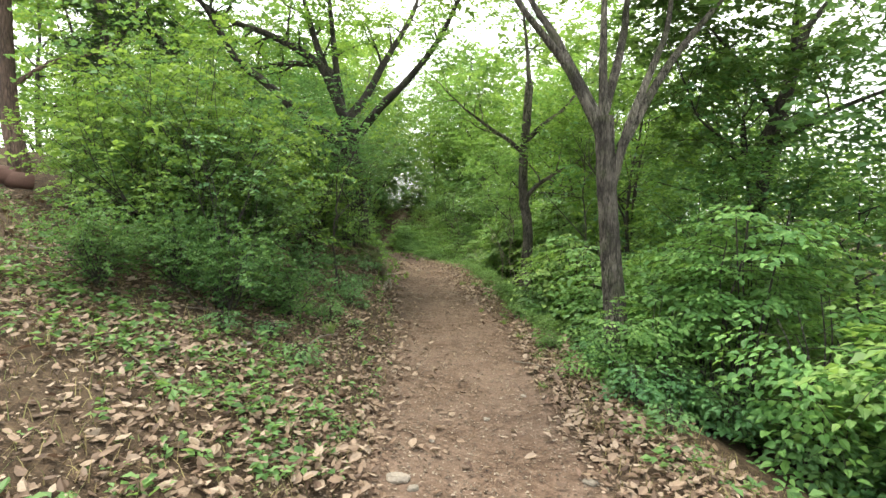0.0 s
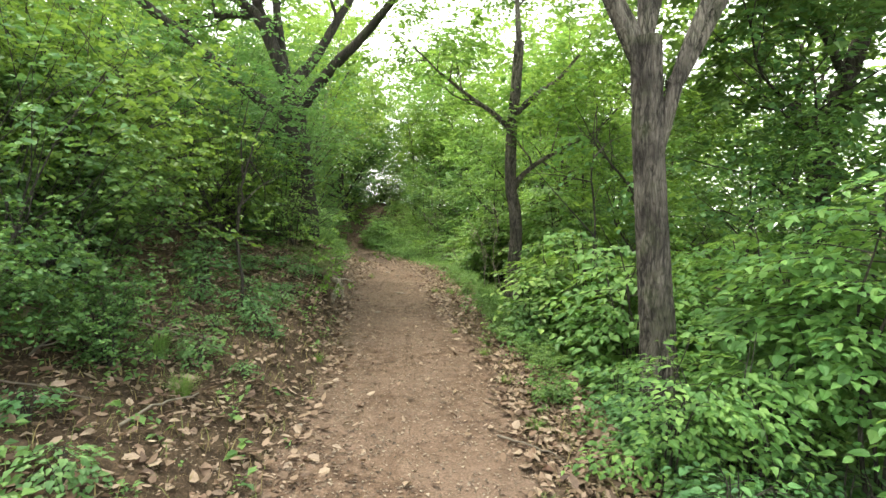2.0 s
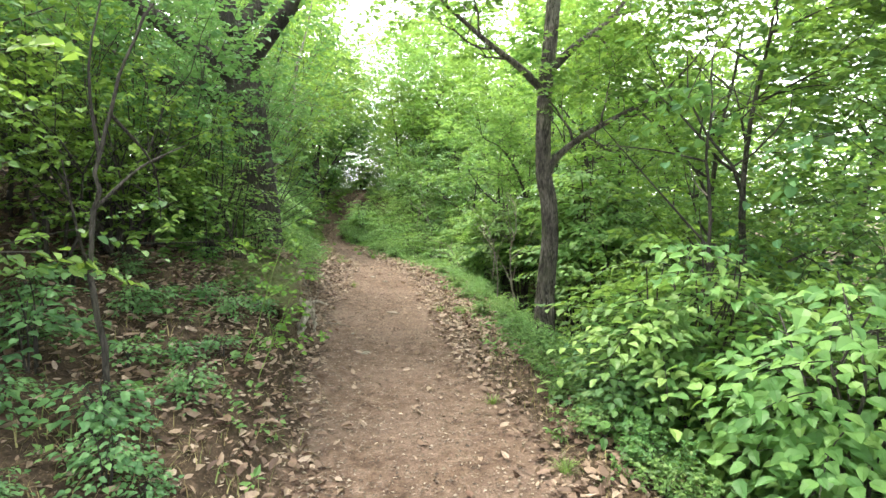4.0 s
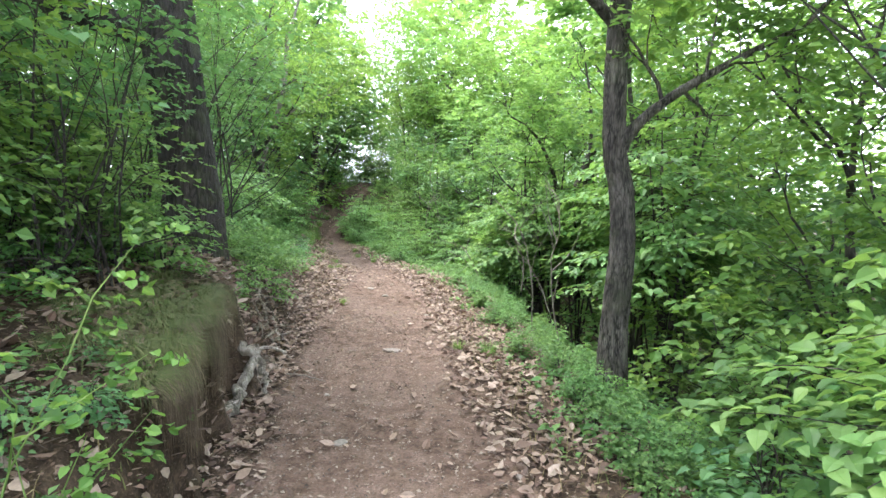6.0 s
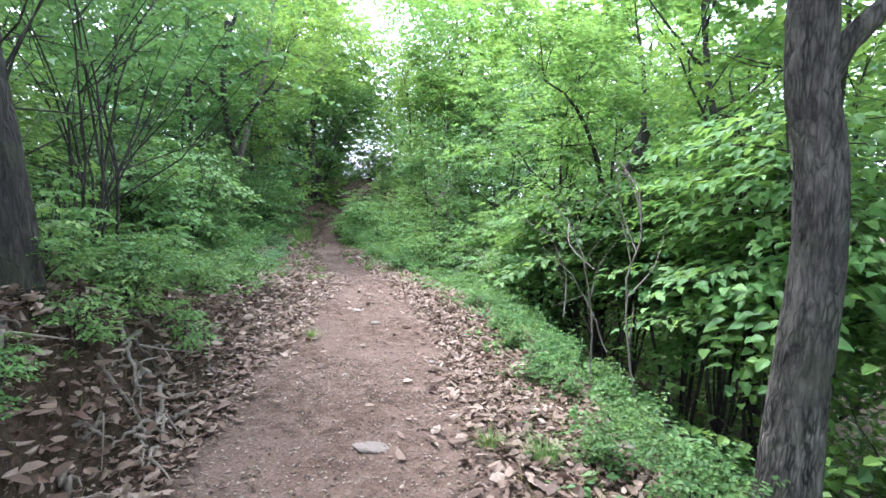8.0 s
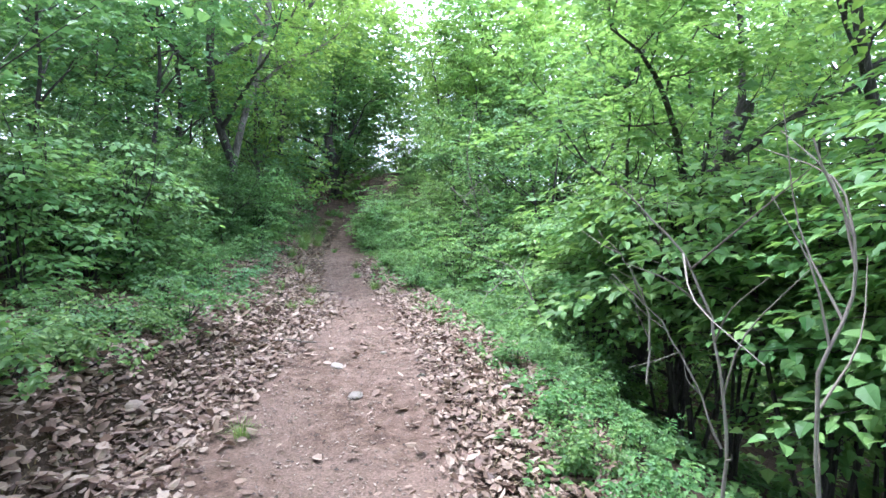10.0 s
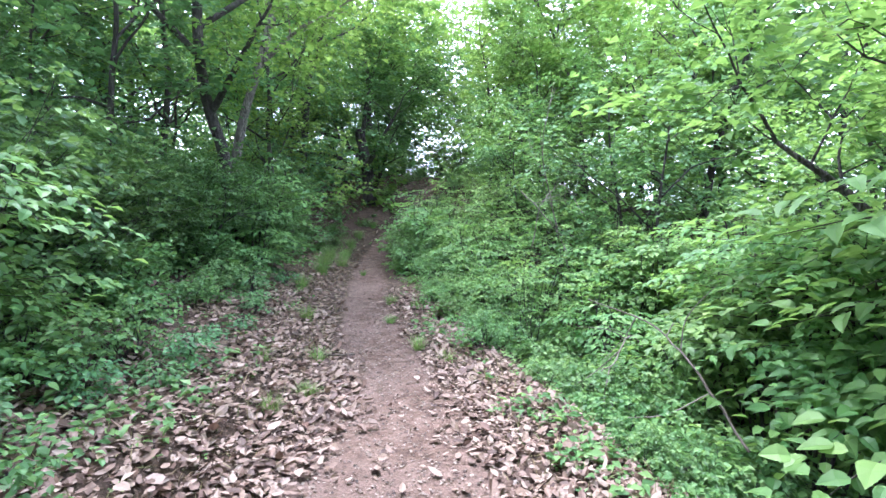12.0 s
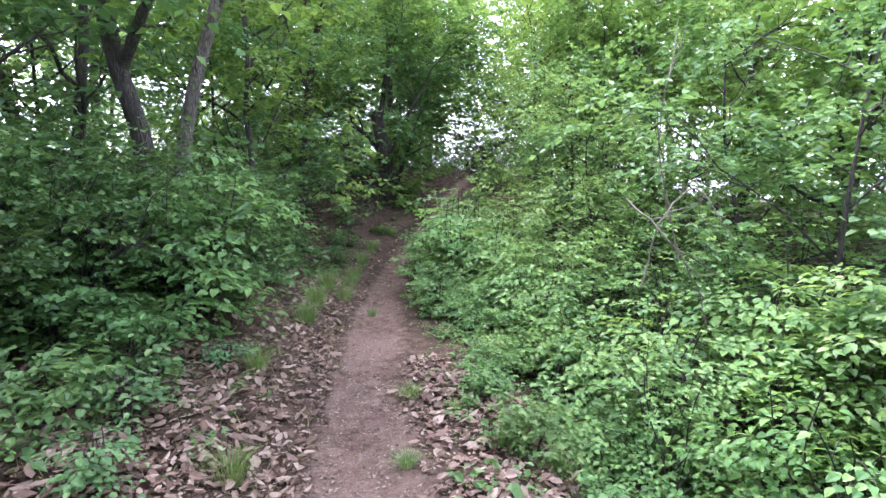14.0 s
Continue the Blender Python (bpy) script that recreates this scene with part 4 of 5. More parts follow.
# uphill side
row("broad", 6.0, 8.6, 0.9, 0.35, 1.2, 0.45, 0.65, -1)
row("low", 13.5, 16.5, 0.5, 0.5, 1.3, 0.7, 1.1, -1)
row("spray", 13.6, 18.0, 0.8, 1.5, 2.8, 0.7, 1.0, -1)
row("broad", 13.8, 21.5, 0.5, 0.6, 1.05, 0.5, 0.75, -1)
row("low", 16.5, 26.5, 0.6, 1.1, 1.7, 0.8, 1.15, -1)
row("low", 16.5, 27.0, 0.6, 1.8, 2.6, 1.0, 1.4, -1)
row("layer", 17.5, 28.0, 0.8, 2.4, 3.8, 0.7, 1.1, -1)
row("dark", 24.0, 31.0, 0.9, 2.2, 3.4, 0.6, 0.9, -1)
row("layer", 13.0, 30.0, 1.5, 3.0, 5.0, 1.0, 1.4, -1)
row("layer", 31.5, 38.0, 0.9, 1.0, 4.0, 0.7, 1.2, -1)
row("dark", 13.0, 20.0, 1.3, 5.0, 8.0, 0.9, 1.3, -1)


row("low", 30.5, 36.0, 0.9, 0.5, 0.9, 0.6, 0.9, -1)
row("low", 28.0, 36.0, 0.9, 0.45, 0.9, 0.8, 1.2, 1)
for x, y, s in [(-1.75, 24.5, 1.35), (-1.7, 25.2, 1.45), (-2.1, 26.1, 1.35), (-1.3, 24.9, 1.6), (-1.55, 23.9, 1.2), (-0.7, 24.7, 1.5), (-0.9, 23.9, 1.3), (-2.15, 26.9, 1.35), (-0.5, 23.3, 1.3), (-1.5, 27.9, 1.4), (-1.1, 27.2, 1.6)]:
    plant("low", x, y, s, 1)
for x, y, s in [(-0.2, 29.5, 0.9), (0.2, 31.5, 1.0), (-0.2, 38.0, 1.0), (-4.4, 38.5, 1.0), (-1.4, 43.0, 1.5), (-3.0, 43.5, 1.5), (-2.2, 44.0, 1.6), (-1.9, 38.3, 1.3), (-1.1, 37.6, 1.2), (-2.7, 39.2, 1.4), (-0.5, 38.6, 1.3), (-2.1, 40.5, 1.5), (-4.6, 42.0, 1.4), (0.4, 42.0, 1.4)]:
    plant("layer", x, y, s)
for x, y, s in [(-4.3, 20.4, 0.9), (-4.2, 21.5, 1.1), (-4.0, 22.6, 1.0), (-4.9, 20.0, 1.1), (-4.3, 23.6, 1.1), (-5.3, 21.0, 1.3), (-4.0, 19.0, 0.8)]:
    plant("dark", x, y, s)
row("low", -6.0, 2.0, 1.2, 1.0, 3.0, 0.8, 1.2, 1)
row("layer", -8.0, 1.0, 2.2, 2.5, 5.0, 0.8, 1.2, 1)
# young trees leafy from the ground up
saplings = [free_tree("young_tree", (4.7, 9.6), 4.6, 1.5, BARK_DARK, LEAF_LIGHT, 81, "leafy young tree with layered light-green sprays", r=0.05, clear=0.06, limbs=13, kids=3, leaf_size=0.09, per=8, twig=0.48, fine=True),
            free_tree("young_tree", (3.9, 14.4), 5.4, 1.7, BARK_DARK, LEAF_OAK, 82, "leafy young tree with yellow-green leaves", r=0.06, clear=0.1, limbs=13, kids=3, leaf_size=0.092, per=8, twig=0.48, fine=True),
            free_tree("young_tree", (-4.0, 14.6), 4.8, 1.6, BARK_DARK, LEAF_HAZEL, 83, "slim young tree with fresh green leaves", r=0.045, clear=0.15, limbs=12, kids=3, leaf_size=0.092, per=8, twig=0.48, fine=True)]


def young(x, y, scale, which=None):
    src = saplings[int(rng.integers(3)) if which is None else which]
    m = clear_of_walk(src, pose(x, y, gz(x, y) - 0.05, 0, 0, rng.uniform(0, 360)) @ Matrix.Scale(scale, 4), 0.8)
    m.translation.z = gz(m.translation.x, m.translation.y) - 0.05
    copy_thing(src, m)


def young_row(y0, y1, step, off0, off1, s0, s1, side, which=None):
    y = y0
    while y < y1:
        yy, off = y + rng.uniform(-0.4, 0.4) * step, rng.uniform(off0, off1)
        young(float(along(XC, yy) + side * (along(HW, yy) + off)), yy, rng.uniform(s0, s1), which)
        y += step


for x, y, s in [(4.8, 4.4, 0.7), (5.6, 6.4, 0.8), (4.4, 7.6, 0.75), (7.0, 5.0, 1.0)]:
    young(x, y, s, 0)
young_row(8.5, 11.0, 2.8, 2.9, 4.2, 0.7, 0.95, 1)
young_row(18.5, 28.0, 2.8, 2.9, 4.2, 0.7, 0.95, 1)
young_row(5.0, 28.0, 8.0, 5.0, 8.0, 1.1, 1.5, 1)
young_row(14.5, 30.0, 3.0, 2.6, 4.2, 0.7, 1.0, -1)
young_row(13.0, 32.0, 5.0, 4.6, 8.0, 0.9, 1.2, -1)
scatter_trees(4, -1.0, 3.0, 30, 42, 1.6, 0.45, 0.6, (2, 3))
scatter_trees(4, -8.0, -4.8, 29, 42, 1.6, 0.45, 0.6, (2, 3))
young_row(30.0, 36.0, 4, 1.6, 5.5, 0.8, 1.2, 1)
young_row(29.0, 34.0, 4, 1.6, 5.5, 0.8, 1.2, -1)


def leaf_clouds(name, leaf, count, x0, x1, y0, y1, z0, z1, size, label):
    """Massed far foliage, clump by clump, with gaps between."""
    x, y = rng.uniform(x0, x1, count), rng.uniform(y0, y1, count)
    x = np.where((np.abs(x - along(XC, y)) < 1.6) & (y < 37), x + np.sign(x - along(XC, y)) * 1.8, x)
    z = ground(x, y) + rng.uniform(z0, z1, count)
    per = 13
    o = np.repeat(np.stack([x, y, z], -1), per, 0) + rng.normal(0, 1, (count * per, 3)) * np.array([0.75, 0.75, 0.4])
    d = rng.normal(0, 1, (count * per, 3)) * np.array([1, 1, 0.3])
    tips = list(zip(o, d, rng.uniform(0.5, 1.0, count * per)))
    v, q = twig_leaves(rng, tips, 8, size, False)
    tagged(quads_object(name, v, q, leaf), label, "far trees", kind="stuff")


leaf_clouds("far_woods", LEAF_LIGHT, 520, -24, 22, 41, 60, 0.0, 8.5, 0.29, "light-green foliage of the woods ahead")
leaf_clouds("far_woods", LEAF_OAK, 330, 9, 24, 3, 44, 0.0, 8.5, 0.27, "yellow-green foliage of the woods down the slope")
leaf_clouds("far_woods", LEAF_LIGHT, 230, -24, -10, 18, 46, 0.0, 6.0, 0.26, "green foliage of the woods up the slope")

leaf_clouds("slope_thicket", LEAF_LIGHT, 330, 4.0, 10, 2, 36, 0.0, 2.2, 0.15, "light-green undergrowth covering the falling slope")
leaf_clouds("slope_thicket", LEAF_HAZEL, 360, 4.4, 10, 5, 34, 1.8, 7.0, 0.16, "fresh green leaves of the young trees down the slope")
leaf_clouds("bank_thicket", LEAF_HAZEL, 200, -10, -4.4, 13, 36, 0.0, 5.5, 0.15, "green undergrowth covering the rising slope")
leaf_clouds("high_foliage", LEAF_OAK, 230, -9, 7, 28, 44, 3.5, 9.0, 0.2, "airy yellow-green leaves of the tree tops ahead")
leaf_clouds("far_thicket", LEAF_LIGHT, 90, -5, 1.5, 37.5, 42, 0.8, 8.0, 0.2, "sunlit leaves beyond the crest of the path")
leaf_clouds("high_foliage", LEAF_LIGHT, 50, -3.8, 1.2, 24, 33, 6.0, 10.0, 0.16, "light-green leaves of the tree tops over the rising path")
# clumps on no tree, added above the view to shade the path
leaf_clouds("high_foliage", LEAF_OAK, 70, -7, 6, 7, 19, 5.6, 9.0, 0.14, "loose yellow-green leaf clumps added over the path for shade")
# added to darken the start slope; these clumps hang from no tree
leaf_clouds("high_foliage", LEAF_OAK, 20, -6.5, -1.4, 4, 10, 4.0, 6.5, 0.1, "loose yellow-green leaf clumps added over the bank for shade")
leaf_clouds("far_thicket", LEAF_HAZEL, 150, -8, 4, 40, 46, 0.0, 7.0, 0.22, "deep green leaves where the path leaves the woods")
leaf_clouds("far_thicket", LEAF_LIGHT, 170, -9, 6, 33, 42, 0.3, 5.0, 0.17, "light-green leaves closing the view ahead")

# ---- what lies on the ground ----
def on_ground(count, y0, y1, off0, off1, side, power=1.0):
    """Places beside the path edge: off metres outside it (negative: on the path)."""
    y = rng.uniform(y0, y1, count)
    off = off0 + (off1 - off0) * rng.uniform(0, 1, count) ** power + rng.normal(0, 0.07, count)
    x = along(XC, y) + side * (along(HW, y) + off)
    return np.stack([x, y, ground(x, y)], -1)


def patchy(places, least):
    """Thins out places so that patches and gaps arise."""
    x, y = places[:, 0], places[:, 1]
    return places[ripple(x * 1.4, y * 1.4, 0, 12) + rng.normal(0, 0.25, len(x)) > least]


def dead_leaves(places, size):
    n = len(places)
    a = rng.uniform(0, 6.283, n)
    way = np.stack([np.cos(a), np.sin(a), rng.normal(0, 0.25, n)], -1)
    face = np.stack([rng.normal(0, 0.35, n), rng.normal(0, 0.35, n), np.ones(n)], -1)
    s = size * (0.4 + 1.1 * rng.uniform(0, 1, n) ** 1.6)
    p = places + np.array([0, 0, 0.012])
    p[:, 2] += rng.uniform(0, 0.03, n)
    return leaf_arrays(p, way, face, s, s * rng.uniform(0.4, 0.7, n), fold=rng.uniform(-0.25, 0.4, n), droop=rng.uniform(-0.3, 0.25, n))


litter = [on_ground(14000, 0.4, 4.3, -0.05, 5.5, -1, 1.2), on_ground(4500, 4.3, 7.5, -0.05, 5.5, -1, 1.2), on_ground(8000, 0.6, 7.5, 0.0, 1.2, 1), on_ground(5000, 10.3, 14.5, 0.0, 1.2, -1), on_ground(9000, 7, 13.5, -0.1, 3.5, -1, 1.2), on_ground(5500, 7.5, 14, -0.12, 1.1, 1),
          on_ground(6500, 13, 18.5, -0.25, 1.2, -1), on_ground(6500, 13.5, 22, 0.02, 0.9, 1), on_ground(8000, 18, 25, 0.0, 1.7, -1), on_ground(350, 12.5, 19, -0.3, 0.0, 1, 0.45), on_ground(900, 12.5, 19, -0.3, 0.0, -1, 0.45), on_ground(1500, -3.0, 0.6, 0.0, 4.0, -1), on_ground(700, -3.0, 0.6, 0.0, 2.0, 1), on_ground(450, 0.8, 18, -0.75, 0.0, 1), on_ground(450, 0.8, 18, -0.7, 0.0, -1),
          on_ground(2500, 24, 34, -0.4, 3.0, -1)]
v, q = dead_leaves(patchy(np.concatenate(litter), -0.38), 0.066)
tagged(quads_object("leaf_litter", v, q, LITTER), "curled tan and brown dead leaves strewn over the soil", "dead leaves", kind="stuff")


def herbs(places, size, leaves=7):
    n = len(places)
    a = rng.uniform(0, 6.283, (n, leaves))
    h = rng.uniform(0.25, 1.0, (n, leaves)) * size[:, None] * 1.3
    p = np.repeat(places[:, None], leaves, 1)
    p[..., 2] += h
    p[..., 0] += np.cos(a) * 0.02
    p[..., 1] += np.sin(a) * 0.02
    way = np.stack([np.cos(a), np.sin(a), rng.normal(0.05, 0.3, (n, leaves))], -1)
    face = np.stack([rng.normal(0, 0.3, (n, leaves)), rng.normal(0, 0.3, (n, leaves)), np.ones((n, leaves))], -1)
    s = (size[:, None] * rng.uniform(0.5, 1.1, (n, leaves))).ravel()
    return leaf_arrays(p.reshape(-1, 3), way.reshape(-1, 3), face.reshape(-1, 3), s, s * 0.65, fine=False)


spots_h = [on_ground(5200, -2.0, 4.6, 0.12, 5.5, -1), on_ground(700, 4.3, 7.5, 0.12, 5.5, -1), on_ground(700, 1.2, 7, 0.45, 1.4, 1), on_ground(500, 7, 10, 0.2, 2.5, -1), on_ground(900, 7.5, 18, 0.35, 1.2, 1), on_ground(900, 13, 18, 0.4, 2.0, -1),
           on_ground(1200, 17, 26, 0.45, 3.0, -1), on_ground(900, 17, 27, 0.25, 1.4, 1), on_ground(800, 26, 36, 0.2, 4.0, -1)]
sp = np.concatenate([patchy(np.concatenate(spots_h), -0.2), on_ground(1800, 7, 27, 1.2, 5.0, 1)])
v, q = herbs(sp, np.where(sp[:, 0] - along(XC, sp[:, 1]) > along(HW, sp[:, 1]) + 1.2, 0.11, 0.028 + 0.062 * rng.uniform(0, 1, len(sp)) ** 2))
tagged(quads_object("low_herbs", v, q, LEAF_HERB), "small green herbs and seedlings covering the slope", "herbs", kind="stuff")


def debris(places, size):
    """Flat four-sided scraps of stone, bark and stalk."""
    n = len(places)
    a = rng.uniform(0, 6.283, n)
    way = np.stack([np.cos(a), np.sin(a), rng.normal(0, 0.12, n)], -1)
    face = np.stack([rng.normal(0, 0.25, n), rng.normal(0, 0.25, n), np.ones(n)], -1)
    s = size * rng.uniform(0.4, 1.5, n)
    return leaf_arrays(places + np.array([0, 0, 0.006]), way, face, s, s * rng.uniform(0.15, 0.8, n), fold=0.25, droop=0.1, fine=False)


v, q = debris(np.concatenate([on_ground(15000, 0.6, 14, -1.6, 0.2, 1), on_ground(9000, 13, 22, -1.3, 0.2, 1), on_ground(5000, 16, 26, -0.8, 0.1, 1), on_ground(8000, 0.6, 20, -0.35, 0.5, -1), on_ground(6000, 0.5, 7, 0.3, 4.0, -1), on_ground(9000, 0.6, 14, -1.6, 0.1, 1)]), 0.022)
tagged(quads_object("path_debris", v, q, DEBRIS), "small scraps of leaf, bark and grit on the path", "debris", kind="stuff")


def stone(x, y, w, h, seed, turn=0.0, flat=1.0):
    """A rounded, uneven stone sunk a little into the soil."""
    r = random.Random(seed)
    bm = bmesh.new()
    bmesh.ops.create_icosphere(bm, subdivisions=3, radius=0.5)
    for vert in bm.verts:
        n = noise.noise(vert.co * 2.3 + Vector((seed, 0, 0))) * 0.28 + noise.noise(vert.co * 6 + Vector((0, seed, 0))) * 0.08
        vert.co *= 1 + n
        vert.co.z = max(min(vert.co.z, 0.34), -0.4)
        vert.co = Vector((vert.co.x * w, vert.co.y * w * 0.72, vert.co.z * h))
    me = bpy.data.meshes.new("stone")
    bm.to_mesh(me)
    bm.free()
    me.materials.append(STONE)
    ob = new("stone", me)
    ob.matrix_basis = pose(x, y, gz(x, y) + h * 0.18, r.uniform(-8, 8), r.uniform(-8, 8), turn)
    return tagged(ob, "pale weathered stone half sunk in the earth path", "stone", "stones on the path")


for i, (x, y, w, h) in enumerate([(-0.22, 3.15, 0.15, 0.09), (0.42, 4.18, 0.07, 0.035), (-0.02, 3.75, 0.05, 0.03), (0.95, 3.1, 0.09, 0.06), (-0.12, 3.05, 0.08, 0.05), (0.98, 4.6, 0.08, 0.05), (0.8, 4.7, 0.06, 0.03),
                                  (-0.08, 12.4, 0.2, 0.05), (1.39, 12.4, 0.16, 0.13), (-0.57, 15.92, 0.14, 0.05), (-0.23, 16.28, 0.06, 0.04), (0.15, 15.68, 0.07, 0.05), (-0.3, 15.3, 0.15, 0.05), (-0.55, 11.2, 0.05, 0.03), (-0.35, 10.4, 0.1, 0.03),
                                  (0.3, 13.9, 0.07, 0.03), (-0.4, 13.6, 0.05, 0.02), (-0.95, 20.1, 0.07, 0.04), (0.05, 17.0, 0.05, 0.03), (-2.0, 3.9, 0.18, 0.08), (-1.6, 4.4, 0.14, 0.06), (-0.5, 5.9, 0.06, 0.03), (0.7, 9.9, 0.06, 0.03)]):
    stone(x, y, w, h * 0.75, i + 1, i * 53 % 180)


def grass_tuft(x, y, blades, height, spread, mat, seed, label, droop=0.5):
    r = np.random.default_rng(seed)
    n = blades
    a = r.uniform(0, 6.283, n)
    rad = spread * 0.35 * np.sqrt(r.uniform(0, 1, n))
    base = np.stack([np.cos(a) * rad, np.sin(a) * rad, np.full(n, -0.02)], -1)
    out = np.stack([np.cos(a), np.sin(a), np.zeros(n)], -1) * (spread * r.uniform(0.3, 1.0, n))[:, None] + r.normal(0, 0.02, (n, 3))
    h = height * r.uniform(0.5, 1.1, n)
    w = unit(np.cross(out, np.array([0, 0, 1.0]))) * r.uniform(0.001, 0.0028, n)[:, None]
    rows = []
    for f in (0.0, 0.4, 0.75, 1.0):
        c = base + out * f**1.6
        c[:, 2] += h * (f - droop * f**3)
        rows += [c - w * (1.05 - f), c + w * (1.05 - f)]
    v = np.stack(rows, 1).reshape(-1, 3)
    q = (np.array([[0, 1, 3, 2], [2, 3, 5, 4], [4, 5, 7, 6]])[None] + (np.arange(n) * 8)[:, None, None]).reshape(-1, 4)
    ob = quads_object("grass_tuft", v, q, mat)
    ob.matrix_basis = Matrix.Translation((x, y, gz(x, y)))
    return tagged(ob, label, "grass", "grass tufts beside the path")


GT = "thin green grass tuft growing at the path edge"
for i, (x, y, n, h) in enumerate([(0.58, 12.35, 70, 0.2), (0.86, 12.2, 90, 0.26), (-0.85, 14.6, 60, 0.2), (-0.75, 19.25, 90, 0.26), (-1.37, 17.95, 80, 0.22), (-1.47, 17.55, 70, 0.2), (-2.0, 19.7, 100, 0.3), (-1.37, 21.1, 80, 0.25),
                                  (-1.55, 18.7, 90, 0.25), (-2.5, 20.95, 110, 0.34), (-2.95, 23.3, 160, 0.5), (-2.75, 22.5, 140, 0.45), (-3.15, 24.2, 160, 0.5), (-1.2, 20.2, 60, 0.2), (-1.8, 18.2, 60, 0.2), (0.75, 8.9, 50, 0.14), (1.0, 7.8, 80, 0.16),
                                  (1.1, 6.9, 80, 0.15), (1.15, 5.9, 80, 0.15), (-0.65, 7.3, 60, 0.15), (1.0, 4.9, 60, 0.12), (-1.5, 6.0, 120, 0.3), (-1.15, 5.6, 100, 0.25), (-2.1, 5.6, 90, 0.3), (-0.45, 18.9, 60, 0.2), (-1.0, 20.9, 60, 0.2), (-2.35, 23.6, 60, 0.2)]):
    grass_tuft(x, y, n * 2, h, h * 0.6, GRASS, 300 + i, GT)
def bank_edge(y, back):
    """A place on top of the eroded bank, back metres behind its lip."""
    x = float(along(XC, y) - along(HW, y)) - 0.33 - float(lip(y)) - back
    return x, y


for i, (y, back) in enumerate([(9.5, 0.02), (9.65, 0.1), (9.8, 0.0), (9.95, 0.12), (10.05, 0.0), (10.2, 0.1), (10.32, 0.0), (10.45, 0.1), (10.55, 0.0), (10.7, 0.05), (9.6, 0.3), (9.9, 0.35), (10.15, 0.3), (10.4, 0.32), (10.65, 0.22), (10.8, 0.0)]):
    grass_tuft(*bank_edge(y, back), 700, 0.17 + 0.05 * (i % 3), 0.26, BANK_GRASS, 400 + i, "dull green mossy grass clump on the lip of the bank", 1.2)


def root_fringe(y, strands, drop, seed):
    """Rootlets and dead grass hanging down the face of the bank."""
    r = np.random.default_rng(seed)
    x, y = bank_edge(y, 0.0)
    top = gz(x, y)
    n = strands
    oy = r.normal(0, 0.05, n) + 0.03 * np.sign(r.normal(0, 1, n))
    L = drop * r.uniform(0.45, 1.1, n)
    out = r.uniform(0.06, 0.14, n)
    w = r.uniform(0.0012, 0.0035, n)
    rows = []
    for f in (0.0, 0.25, 0.6, 1.0):
        c = np.stack([0.02 + out * min(f * 3, 1.0) + 0.02 * f, oy + r.normal(0, 0.012, n) * f, 0.02 * np.sin(f * 3) - L * f**1.3], -1)
        k = np.stack([np.zeros(n), w * (1.1 - 0.8 * f), np.zeros(n)], -1)
        rows += [c - k, c + k]
    v = np.stack(rows, 1).reshape(-1, 3)
    q = (np.array([[0, 1, 3, 2], [2, 3, 5, 4], [4, 5, 7, 6]])[None] + (np.arange(n) * 8)[:, None, None]).reshape(-1, 4)
    ob = quads_object("root_fringe", v, q, FRINGE)
    ob.matrix_basis = Matrix.Translation((x, y, top))
    return tagged(ob, "straw-brown rootlets and dead grass hanging down the bank", "roots", "rootlets on the bank")


FRINGE = island_material("hanging_rootlets", [(0.0, (0.05, 0.032, 0.02)), (0.4, (0.13, 0.09, 0.055)), (0.75, (0.23, 0.17, 0.11)), (1.0, (0.08, 0.055, 0.035))], 0.85)
for i in range(11):
    root_fringe(9.45 + 0.13 * i, 120 + 60 * (i * 5 % 4), 0.2 + 0.3 * ((i * 7) % 5) / 4, 440 + i)


def stick(name, points, r0, r1, mat, label, category, sides=7, forks=0, seed=0):
    """A crooked branch or root lying free; forks adds side twigs as parts."""
    r = np.random.default_rng(seed)
    o = np.array(points[0], float)
    thing = tagged(new(name), label, category, {"root": "roots on the bank", "twig": "twigs on the ground", "branch": "dead branches in the shrubs"}.get(category, ""))
    thing.matrix_basis = Matrix.Translation(o)
    line = curve_points(np.array(points, float)) - o
    line[1:-1] += r.normal(0, r0 * 0.6, line[1:-1].shape)
    v, q = tube_arrays(line, np.linspace(r0, r1, len(line)), sides, r, 0.1)
    quads_object("stem", v, q, mat, thing, smooth=True)
    for k in range(forks):
        i = int((0.25 + 0.65 * k / max(forks, 1)) * (len(line) - 1))
        d = unit(line[min(i + 1, len(line) - 1)] - line[i - 1])
        w = unit(d * 0.7 + r.normal(0, 0.6, 3))
        L = np.linalg.norm(line[-1]) * r.uniform(0.2, 0.45)
        pts = np.array([line[i], line[i] + w * L * 0.5 + r.normal(0, 0.03, 3), line[i] + w * L + r.normal(0, 0.06, 3)])
        v, q = tube_arrays(curve_points(pts, 3), np.linspace(r0 * 0.6, r1 * 0.5, 7), 5)
        quads_object("side_twig", v, q, mat, thing, smooth=True)
    return thing


def lying(x, y, lift=0.02):
    return (x, y, gz(x, y) + lift)


